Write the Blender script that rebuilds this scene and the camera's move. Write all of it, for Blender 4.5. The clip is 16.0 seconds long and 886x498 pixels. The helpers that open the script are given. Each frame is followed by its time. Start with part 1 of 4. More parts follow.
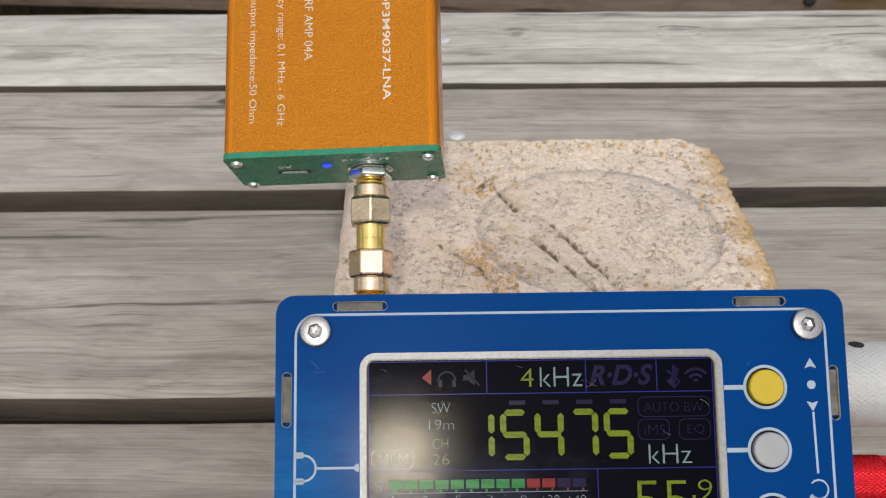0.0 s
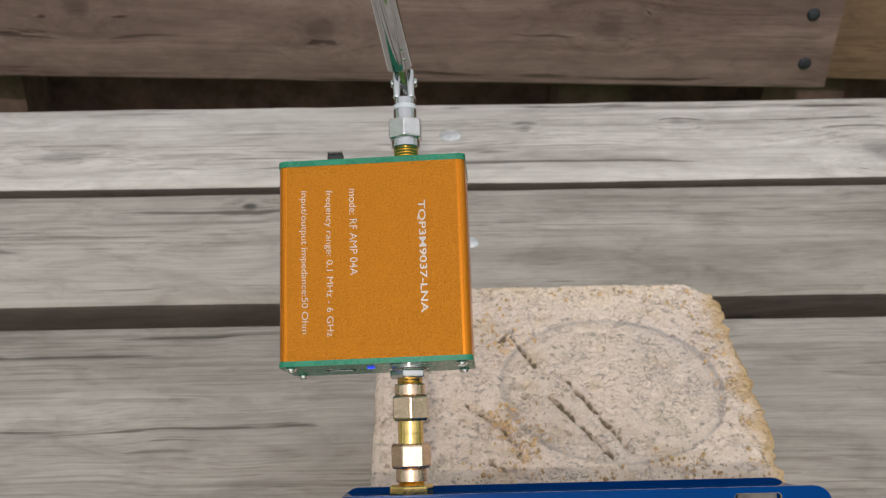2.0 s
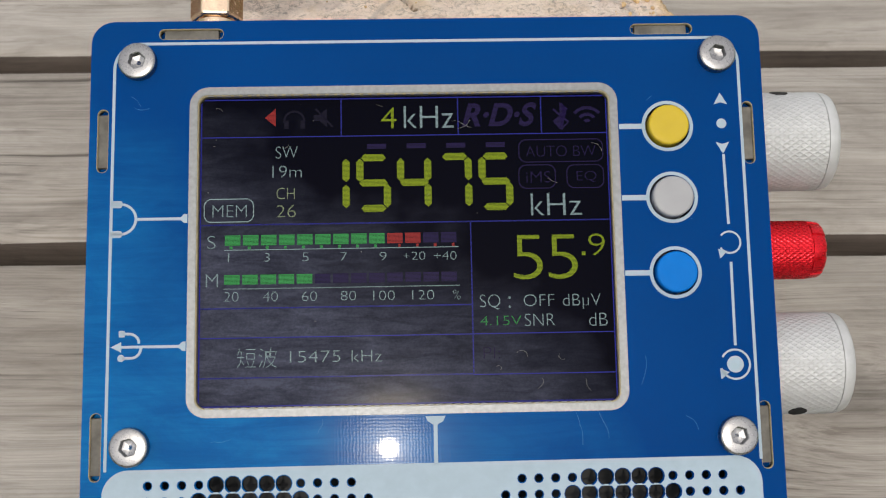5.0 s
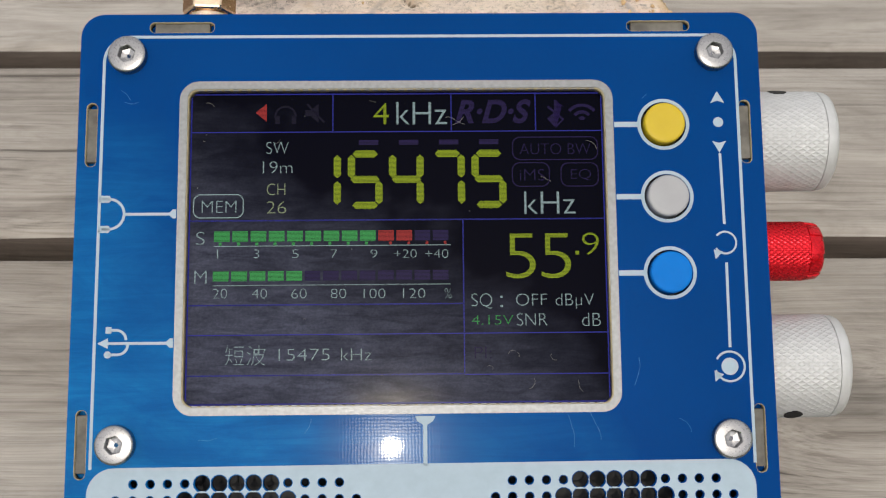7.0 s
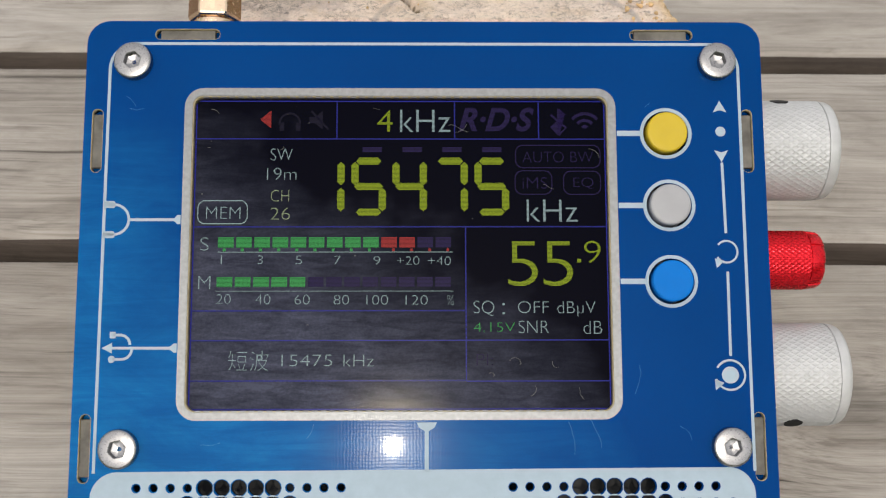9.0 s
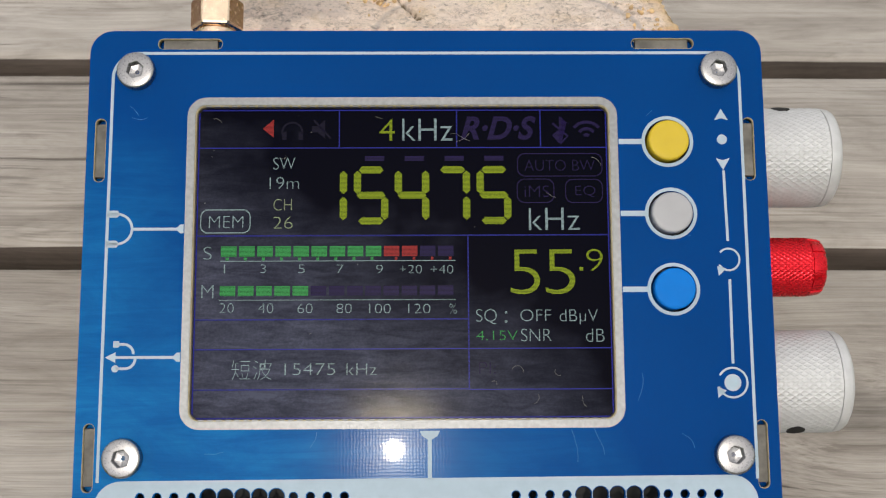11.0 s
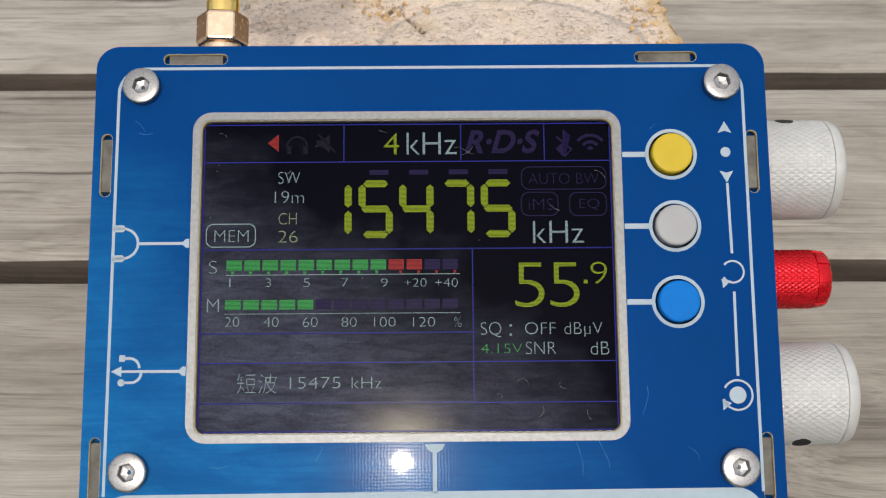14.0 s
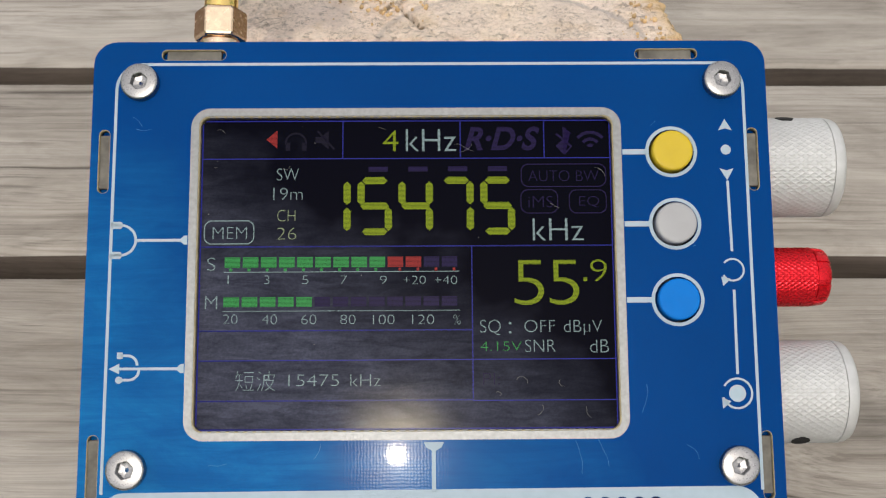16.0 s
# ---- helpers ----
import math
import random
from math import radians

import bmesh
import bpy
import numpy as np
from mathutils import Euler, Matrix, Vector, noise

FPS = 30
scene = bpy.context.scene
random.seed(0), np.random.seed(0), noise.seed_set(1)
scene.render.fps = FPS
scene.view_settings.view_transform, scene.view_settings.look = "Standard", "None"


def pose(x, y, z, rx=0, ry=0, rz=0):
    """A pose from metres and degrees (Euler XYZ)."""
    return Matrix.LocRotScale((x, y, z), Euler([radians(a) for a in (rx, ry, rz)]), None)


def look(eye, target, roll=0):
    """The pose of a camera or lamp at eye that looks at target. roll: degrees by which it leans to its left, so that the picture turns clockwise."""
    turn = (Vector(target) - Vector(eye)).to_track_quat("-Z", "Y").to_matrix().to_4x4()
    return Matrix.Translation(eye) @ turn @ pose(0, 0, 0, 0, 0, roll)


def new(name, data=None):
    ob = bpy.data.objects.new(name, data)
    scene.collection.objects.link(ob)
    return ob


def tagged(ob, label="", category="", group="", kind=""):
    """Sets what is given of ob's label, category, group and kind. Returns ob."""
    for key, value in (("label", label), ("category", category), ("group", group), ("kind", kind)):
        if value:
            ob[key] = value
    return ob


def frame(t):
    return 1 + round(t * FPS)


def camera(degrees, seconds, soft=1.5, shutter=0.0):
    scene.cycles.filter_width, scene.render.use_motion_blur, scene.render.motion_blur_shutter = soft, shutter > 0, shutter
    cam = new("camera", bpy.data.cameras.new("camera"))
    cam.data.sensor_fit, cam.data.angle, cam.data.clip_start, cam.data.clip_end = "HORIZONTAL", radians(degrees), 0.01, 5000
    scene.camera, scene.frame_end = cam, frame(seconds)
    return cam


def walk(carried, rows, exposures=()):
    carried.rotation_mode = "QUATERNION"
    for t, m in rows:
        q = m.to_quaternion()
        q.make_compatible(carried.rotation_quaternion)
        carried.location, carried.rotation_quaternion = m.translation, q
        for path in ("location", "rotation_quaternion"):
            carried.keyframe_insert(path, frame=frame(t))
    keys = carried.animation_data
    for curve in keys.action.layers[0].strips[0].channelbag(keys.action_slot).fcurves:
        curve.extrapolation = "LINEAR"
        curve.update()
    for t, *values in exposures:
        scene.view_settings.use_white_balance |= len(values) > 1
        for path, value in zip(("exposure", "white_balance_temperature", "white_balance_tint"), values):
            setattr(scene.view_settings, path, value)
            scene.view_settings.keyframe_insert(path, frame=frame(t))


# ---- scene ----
# The camera and its way: seconds, place in metres, turn in degrees.
cam = camera(45.8, 16.0, soft=1.15)
cam.data.dof.use_dof = True
cam.data.dof.focus_distance = 0.182
cam.data.dof.aperture_fstop = 80.0
PATH = [
    (0.0, -0.02, -0.134, 0.209, 55.45, 0.25, -0.87),
    (0.5, -0.0296, -0.1306, 0.2448, 55.45, 0.44, -1.1),
    (1.0, -0.0309, -0.1316, 0.2595, 55.67, 0.6, -1.25),
    (1.5, -0.0283, -0.1326, 0.2602, 55.81, 0.8, -1.29),
    (2.0, -0.0268, -0.1305, 0.2587, 55.65, 0.7, -1.22),
    (2.5, -0.0242, -0.1303, 0.2489, 55.12, 0.59, -1.18),
    (3.0, -0.0182, -0.1277, 0.2252, 54.5, 0.27, -1.19),
    (3.5, -0.0074, -0.1339, 0.2026, 54.23, 0.08, -1.06),
    (4.0, 0.0011, -0.1436, 0.1751, 54.74, -0.08, -1.09),
    (4.5, 0.0025, -0.1401, 0.1609, 55.23, -0.05, -1.26),
    (4.7, 0.0021, -0.1359, 0.157, 55.01, 0.07, -1.54),
    (7.0, 0.0042, -0.1337, 0.1548, 55.01, -0.21, -1.06),
    (7.5, 0.0033, -0.1332, 0.1552, 54.81, -0.44, -0.86),
    (8.0, 0.0038, -0.1333, 0.1551, 54.87, -0.42, -0.66),
    (8.5, 0.0045, -0.1338, 0.1554, 55.03, -0.38, -0.56),
    (9.0, 0.0042, -0.1337, 0.1563, 54.97, -0.44, -0.72),
    (11.5, 0.004, -0.1335, 0.1572, 55.3, -0.22, -0.79),
    (12.0, 0.0042, -0.1337, 0.1575, 55.46, -0.14, -0.81),
    (12.5, 0.0045, -0.1336, 0.1584, 55.35, 0.0, -0.65),
    (13.0, 0.0045, -0.1332, 0.1582, 55.42, 0.03, -0.63),
    (13.5, 0.0046, -0.134, 0.1577, 55.77, 0.04, -0.59),
    (14.0, 0.0044, -0.1337, 0.1577, 55.76, 0.12, -0.56),
    (14.5, 0.0048, -0.1333, 0.1575, 55.67, 0.15, -0.39),
    (15.0, 0.0037, -0.1331, 0.1574, 55.66, -0.04, -0.58),
    (15.5, 0.0041, -0.1331, 0.1576, 55.47, -0.01, -0.49),
    (16.0, 0.0038, -0.1329, 0.1578, 55.43, -0.12, -0.7),
]
walk(cam, [(t, pose(x, y, z, rx, ry, rz)) for t, x, y, z, rx, ry, rz in PATH], exposures=((0.0, 0.2, 6500, 10), (0.5, 0.0, 6500, 10), (2.8, 0.0, 6500, 10), (3.5, -0.08, 6500, 10), (4.0, 0.31, 6500, 10), (4.5, 0.28, 6550, 10), (7.0, 0.34, 6650, 10), (16.0, 0.37, 6700, 10)))

# ---- light ----
SUN_ELEVATION, SUN_SIDE = 39.7, -2.5
sky_world = bpy.data.worlds.new("sky")
scene.world = sky_world
sky_world.use_nodes = True
wt = sky_world.node_tree
sky = wt.nodes.new("ShaderNodeTexSky")
sky.sky_type, sky.sun_disc = "NISHITA", False
sky.sun_elevation, sky.sun_rotation = radians(SUN_ELEVATION), radians(180 - SUN_SIDE)
sky.air_density, sky.dust_density = 1.0, 2.0
veil = wt.nodes.new("ShaderNodeHueSaturation")   # thin cloud takes the blue out of the sky
veil.inputs["Saturation"].default_value = 0.30
wt.links.new(sky.outputs[0], veil.inputs["Color"])
cloud = wt.nodes.new("ShaderNodeMix")
cloud.data_type = "RGBA"
cloud.inputs[0].default_value = 0.5
cloud.inputs[7].default_value = (6.6, 6.6, 6.7, 1)
wt.links.new(veil.outputs[0], cloud.inputs[6])
wt.links.new(cloud.outputs[2], wt.nodes["Background"].inputs[0])
wt.nodes["Background"].inputs[1].default_value = 0.15
sun = new("sun", bpy.data.lights.new("sun", "SUN"))
sun.data.energy, sun.data.angle, sun.data.color = 0.85, radians(0.75), (1.0, 0.93, 0.80)
sun.matrix_world = look((-0.033, -0.77, 0.64), (0, 0, 0))


# ---- materials ----
class Nodes:
    """A node material under construction."""

    def __init__(self, name, color, rough=0.5, metal=0.0, spec=0.5):
        self.mat = bpy.data.materials.new(name)
        self.mat.use_nodes = True
        self.tree = self.mat.node_tree
        self.out = self.tree.nodes["Principled BSDF"]
        self.out.inputs["Base Color"].default_value = (*color, 1)
        self.out.inputs["Roughness"].default_value = rough
        self.out.inputs["Metallic"].default_value = metal
        self.out.inputs["Specular IOR Level"].default_value = spec
        self.diffuse = (*color, 1)
        self.height = None

    def add(self, kind, **values):
        node = self.tree.nodes.new(kind)
        for key, value in values.items():
            node.inputs[key].default_value = value
        return node

    def link(self, a, b):
        self.tree.links.new(a, b)

    def coords(self, scale=(1, 1, 1), turn=(0, 0, 0), per_object=False):
        tc = self.add("ShaderNodeTexCoord")
        mp = self.add("ShaderNodeMapping")
        mp.inputs["Scale"].default_value = scale
        mp.inputs["Rotation"].default_value = turn
        self.link(tc.outputs["Object"], mp.inputs["Vector"])
        if per_object:
            info = self.add("ShaderNodeObjectInfo")
            mul = self.add("ShaderNodeMath")
            mul.operation = "MULTIPLY"
            mul.inputs[1].default_value = 37.0
            self.link(info.outputs["Random"], mul.inputs[0])
            comb = self.add("ShaderNodeCombineXYZ")
            for k in range(3):
                self.link(mul.outputs[0], comb.inputs[k])
            self.link(comb.outputs[0], mp.inputs["Location"])
        return mp.outputs["Vector"]

    def noise(self, vector, scale, detail=4.0, rough=0.55, distort=0.0):
        n = self.add("ShaderNodeTexNoise", Scale=scale, Detail=detail, Roughness=rough, Distortion=distort)
        self.link(vector, n.inputs["Vector"])
        return n.outputs["Fac"]

    def ramp(self, value, *stops):
        r = self.add("ShaderNodeValToRGB")
        while len(r.color_ramp.elements) < len(stops):
            r.color_ramp.elements.new(0.5)
        for e, (p, c) in zip(r.color_ramp.elements, stops):
            e.position, e.color = p, (*c, 1) if len(c) == 3 else (c[0],) * 3 + (1,)
        self.link(value, r.inputs[0])
        return r.outputs[0]

    def mix(self, factor, a, b, mode="MIX"):
        m = self.add("ShaderNodeMix")
        m.data_type, m.blend_type = "RGBA", mode
        for src, sock in ((factor, m.inputs[0]), (a, m.inputs[6]), (b, m.inputs[7])):
            if isinstance(src, (int, float)):
                sock.default_value = src
            elif isinstance(src, tuple):
                sock.default_value = (*src, 1)
            else:
                self.link(src, sock)
        return m.outputs[2]

    def math(self, op, a, b=0.0):
        m = self.add("ShaderNodeMath")
        m.operation = op
        for k, src in enumerate((a, b)):
            if isinstance(src, (int, float)):
                m.inputs[k].default_value = src
            else:
                self.link(src, m.inputs[k])
        return m.outputs[0]

    def color(self, socket):
        self.link(socket, self.out.inputs["Base Color"])

    def rough(self, socket):
        self.link(socket, self.out.inputs["Roughness"])

    def bump(self, socket, strength=0.3, distance=0.0005):
        b = self.add("ShaderNodeBump", Strength=strength, Distance=distance)
        self.link(socket, b.inputs["Height"])
        if self.height:
            self.link(self.height, b.inputs["Normal"])
        self.height = b.outputs[0]
        self.link(self.height, self.out.inputs["Normal"])


def weathered_wood(name, light, dark, warm, rough=0.8, knots=(), across=1):
    """Old bare timber with long grain along x; knots are (x, across, half length, half width, darkness) on the board."""
    n = Nodes(name, light, rough, spec=0.25)
    flow = n.coords((1.0, 1.0, 1.0), per_object=True)
    shift = n.math("MULTIPLY", n.math("SUBTRACT", n.noise(n.coords((7.0, 13.0, 13.0), per_object=True), 1.0, 3, 0.5), 0.5), 0.016)
    own = n.add("ShaderNodeSeparateXYZ")
    n.link(n.coords(), own.inputs[0])
    eyes = None
    ragged = n.math("MULTIPLY", n.math("SUBTRACT", n.noise(n.coords((70.0, 90.0, 90.0)), 1.0, 4, 0.6), 0.5), 0.5)
    for x0, c0, rx, rc, deep in knots:
        aside = n.math("SUBTRACT", own.outputs[across], c0)
        dx = n.math("DIVIDE", n.math("SUBTRACT", own.outputs[0], x0), rx)
        dc = n.math("DIVIDE", aside, rc)
        far = n.math("ADD", n.math("MULTIPLY", dx, dx), n.math("MULTIPLY", dc, dc))
        near = n.math("EXPONENT", n.math("MULTIPLY", far, -0.45))
        shift = n.math("ADD", shift, n.math("MULTIPLY", n.math("MULTIPLY", aside, near), -0.85))
        eye = n.ramp(n.math("ADD", n.math("MULTIPLY", far, 0.6), ragged), (0.02, (1 - deep,)), (0.14, (1 - 0.7 * deep,)), (0.28, (1 - 0.2 * deep,)), (0.75, (1.0,)))
        eyes = eye if eyes is None else n.mix(1.0, eyes, eye, "MULTIPLY")
    off = n.add("ShaderNodeCombineXYZ")
    n.link(shift, off.inputs[1])
    n.link(shift, off.inputs[2])
    bent = n.add("ShaderNodeVectorMath")
    n.link(flow, bent.inputs[0])
    n.link(off.outputs[0], bent.inputs[1])

    def along(*scale):
        m = n.add("ShaderNodeVectorMath")
        m.operation = "MULTIPLY"
        m.inputs[1].default_value = scale
        n.link(bent.outputs[0], m.inputs[0])
        return m.outputs[0]

    broad = n.noise(along(3.5, 24.0, 24.0), 1.0, 6, 0.62, 0.8)
    patch = n.noise(along(26.0, 60.0, 60.0), 1.0, 7, 0.72, 0.6)
    rings = n.noise(along(2.2, 300.0, 300.0), 1.0, 4, 0.6, 0.4)
    thin = n.noise(along(3.0, 820.0, 820.0), 1.0, 3, 0.6)
    fibre = n.noise(along(14.0, 1500.0, 1500.0), 1.0, 3, 0.65)
    bands = n.ramp(n.noise(along(1.0, 26.0, 26.0), 1.0, 3, 0.5), (0.40, (0.18,)), (0.60, (1.0,)))
    cr = n.noise(along(3.6, 150.0, 150.0), 1.0, 3, 0.55, 0.4)
    col = n.ramp(broad, (0.30, dark), (0.48, warm), (0.68, light))
    col = n.mix(0.75, col, n.ramp(patch, (0.30, (0.66, 0.64, 0.62)), (0.5, (0.98, 0.98, 0.98)), (0.72, (1.20, 1.20, 1.20))), "MULTIPLY")
    grain = n.ramp(rings, (0.33, (0.50, 0.48, 0.46)), (0.45, (0.97, 0.96, 0.95)), (0.66, (1.12, 1.12, 1.12)))
    col = n.mix(n.math("MULTIPLY", bands, 0.75), col, grain, "MULTIPLY")
    ticks = n.ramp(thin, (0.36, (0.48, 0.46, 0.44)), (0.47, (1.0, 1.0, 1.0)), (0.66, (1.10, 1.10, 1.10)))
    col = n.mix(n.math("MULTIPLY", bands, 0.70), col, ticks, "MULTIPLY")
    col = n.mix(0.35, col, n.ramp(fibre, (0.33, (0.60, 0.59, 0.58)), (0.58, (1.12, 1.12, 1.13))), "MULTIPLY")
    lines = n.ramp(cr, (0.295, (0.20, 0.18, 0.17)), (0.355, (1.0, 1.0, 1.0)))
    col = n.mix(0.7, col, lines, "MULTIPLY")
    spots = n.ramp(n.noise(n.coords((45.0, 80.0, 80.0), per_object=True), 1.0, 5, 0.7), (0.62, (1.0, 1.0, 1.0)), (0.76, (0.55, 0.53, 0.51)))
    col = n.mix(0.6, col, spots, "MULTIPLY")
    if eyes is not None:
        col = n.mix(1.0, col, eyes, "MULTIPLY")
    n.color(col)
    n.bump(fibre, 0.4, 0.0002)
    n.bump(thin, 0.4, 0.0004)
    n.bump(rings, 0.5, 0.0008)
    n.bump(lines, 0.7, 0.0010)
    return n.mat


def plain(name, color, rough=0.5, metal=0.0, spec=0.5, grain=60.0, vary=0.12, bump=0.0, size=0.0002):
    n = Nodes(name, color, rough, metal, spec)
    v = n.coords()
    f = n.noise(v, grain, 4)
    low = tuple(c * (1 - vary) for c in color)
    high = tuple(min(1.0, c * (1 + vary)) for c in color)
    n.color(n.ramp(f, (0.3, low), (0.7, high)))
    n.rough(n.ramp(n.noise(v, grain * 3, 3), (0.3, (max(0.02, rough * 0.8),)), (0.7, (min(1.0, rough * 1.2),))))
    if bump:
        n.bump(n.noise(v, grain * 8, 3), bump, size)
    return n.mat


def glowing(name, color, strength, lines=True):
    n = Nodes(name, (0.003, 0.003, 0.004), 0.2, spec=0.05)
    n.out.inputs["Emission Color"].default_value = (*color, 1)
    if lines:                                  # rows of single dots, 0.2 mm apart
        sep = n.add("ShaderNodeSeparateXYZ")
        n.link(n.coords(), sep.inputs[0])
        row = n.math("FRACT", n.math("MULTIPLY", sep.outputs[1], 1 / 0.0002025))
        dot = n.math("FRACT", n.math("MULTIPLY", sep.outputs[0], 1 / 0.0002025))
        on = n.math("MULTIPLY", n.ramp(row, (0.14, (0.12,)), (0.34, (1.0,)), (0.80, (1.0,)), (0.98, (0.12,))), n.ramp(dot, (0.05, (0.75,)), (0.25, (1.0,))))
        n.link(n.math("MULTIPLY", on, strength), n.out.inputs["Emission Strength"])
    else:
        n.out.inputs["Emission Strength"].default_value = strength
    return n.mat


GREY_TONES = (0.48, 0.443, 0.405), (0.27, 0.242, 0.215), (0.38, 0.346, 0.31)
DULL_TONES = (0.45, 0.413, 0.372), (0.23, 0.203, 0.178), (0.35, 0.316, 0.28)
WOOD = weathered_wood("weathered_timber", *GREY_TONES)
WOOD_SPECK = weathered_wood("weathered_timber_with_small_knots", *GREY_TONES, knots=((-0.114, 0.030, 0.006, 0.005, 0.75),))
WOOD_PALE = weathered_wood("pale_bleached_timber", (0.66, 0.63, 0.595), (0.42, 0.392, 0.362), (0.55, 0.522, 0.485), knots=((0.196, -0.020, 0.016, 0.015, 0.45), (-0.217, -0.012, 0.022, 0.008, 0.35), (0.02, 0.012, 0.006, 0.004, 0.35), (0.10, 0.014, 0.008, 0.005, 0.3)))
WOOD_DULL = weathered_wood("dull_weathered_timber", *DULL_TONES)
WOOD_KNOT = weathered_wood("dull_timber_with_knot", *DULL_TONES, knots=((0.094, -0.004, 0.017, 0.013, 0.35), (-0.155, 0.006, 0.012, 0.007, 0.4)))
# brown board sides, darkened further for the shade between boards
WOOD_EDGE = weathered_wood("shaded_brown_board_edge", (0.10, 0.078, 0.065), (0.05, 0.04, 0.034), (0.075, 0.06, 0.05))
BROWN_TONES = (0.29, 0.209, 0.183), (0.150, 0.099, 0.087), (0.215, 0.148, 0.128)
WOOD_BROWN = weathered_wood("brown_weathered_timber", *BROWN_TONES)
WOOD_BROWN_KNOT = weathered_wood("brown_timber_with_knots", *BROWN_TONES, knots=((0.349, -0.032, 0.020, 0.014, 0.4), (0.169, -0.0165, 0.017, 0.015, 0.4), (0.569, -0.028, 0.022, 0.015, 0.36)), across=2)
WOOD_TAN = weathered_wood("tan_timber", (0.25, 0.16, 0.10), (0.14, 0.09, 0.055), (0.20, 0.13, 0.08))
# colour that stands for the shade in the gap below the wall
GAP_SHADE = plain("gap_shade_brown", (0.15, 0.075, 0.072), 0.8, vary=0.4)
# dark brown, to blend with the gap behind the posts
POST = plain("dark_brown_post", (0.15, 0.092, 0.075), 0.8, vary=0.3)
STEEL_DULL = plain("galvanised_steel", (0.66, 0.68, 0.70), 0.4, 0.4, grain=300, vary=0.25)
STEEL_DARK = plain("dark_bolt_steel", (0.06, 0.065, 0.075), 0.5, 0.6, grain=300, vary=0.3)
CHROME = plain("chrome", (0.62, 0.63, 0.635), 0.05, 1.0, grain=200, vary=0.03)
NICKEL = plain("brushed_nickel", (0.78, 0.77, 0.755), 0.2, 1.0, grain=500, vary=0.08, bump=0.1, size=0.00005)
GOLD = plain("gold_plating", (0.86, 0.62, 0.22), 0.2, 1.0, grain=300, vary=0.12)
BRASS_PALE = plain("pale_worn_gold", (0.80, 0.60, 0.43), 0.24, 1.0, grain=400, vary=0.12, bump=0.1, size=0.00005)
WHITE_PLASTIC = plain("white_plastic", (0.58, 0.62, 0.67), 0.4)
BLACK_PLASTIC = plain("black_plastic", (0.012, 0.012, 0.013), 0.45)
# near-black that puts the shade of holes and recesses into the colour
DARK_INSIDE = plain("dark_inside", (0.006, 0.006, 0.007), 0.7)
TIN = plain("tinned_copper", (0.21, 0.217, 0.226), 0.40, 0.6, grain=1300, vary=0.12, bump=0.22, size=0.00006)
SCREW_STEEL = plain("satin_screw_steel", (0.31, 0.305, 0.31), 0.30, 1.0, grain=900, vary=0.08, bump=0.1, size=0.00005)
STAINLESS = plain("stainless_steel", (0.36, 0.355, 0.345), 0.32, 1.0, grain=700, vary=0.08, bump=0.1, size=0.00005)
SILK = plain("white_board_print", (0.355, 0.44, 0.515), 0.55, spec=0.12, grain=600, vary=0.04)
PCB_EDGE = plain("board_edge", (0.30, 0.25, 0.15), 0.6, grain=900, vary=0.25)
PCB_TAB = plain("board_tab_edge", (0.125, 0.115, 0.10), 0.65, grain=400, vary=0.35)
PCB_GREEN = plain("green_solder_mask", (0.012, 0.21, 0.115), 0.28, grain=120, vary=0.15)
ALU_WHITE = plain("silver_anodised_aluminium", (0.54, 0.54, 0.545), 0.52, 0.28, grain=500, vary=0.06)
ALU_RED = plain("red_anodised_aluminium", (0.64, 0.006, 0.016), 0.27, 0.65, grain=500, vary=0.1)
BUTTON_YELLOW = plain("yellow_button_plastic", (0.53, 0.375, 0.005), 0.5, grain=300, vary=0.04)
BUTTON_GREY = plain("grey_button_plastic", (0.335, 0.335, 0.355), 0.45, grain=300, vary=0.04)
BUTTON_BLUE = plain("blue_button_plastic", (0.001, 0.155, 0.55), 0.55, 0.0, 0.1, grain=300, vary=0.04)
GREY_PRINT = plain("pale_grey_print", (0.62, 0.55, 0.48), 0.5)
GREEN_PRINT = plain("pale_green_print", (0.78, 0.85, 0.78), 0.5)
FIBRE = plain("dust_fibre", (0.17, 0.165, 0.16), 0.8)
SCRATCH = plain("scratched_board", (0.05, 0.19, 0.40), 0.5)
CRUMB = plain("ochre_crumb", (0.62, 0.43, 0.23), 0.9, grain=250, vary=0.4)
LIME = glowing("lit_lime", (0.35, 0.46, 0.018), 0.58)
PALE = glowing("lit_pale_cyan", (0.34, 0.46, 0.48), 0.70)
OLIVE = glowing("lit_olive", (0.36, 0.42, 0.26), 0.65)
GREEN = glowing("lit_green", (0.05, 0.34, 0.09), 0.75)
RED = glowing("lit_red", (0.34, 0.03, 0.028), 0.8)
DIM = glowing("unlit_violet", (0.020, 0.011, 0.070), 0.7)
FAINT = glowing("unlit_mark", (0.010, 0.008, 0.026), 0.6)
BLUE_LINE = glowing("lit_blue_line", (0.040, 0.045, 0.40), 0.55)
BLUE_LED = glowing("blue_led", (0.03, 0.06, 1.0), 1.3, False)


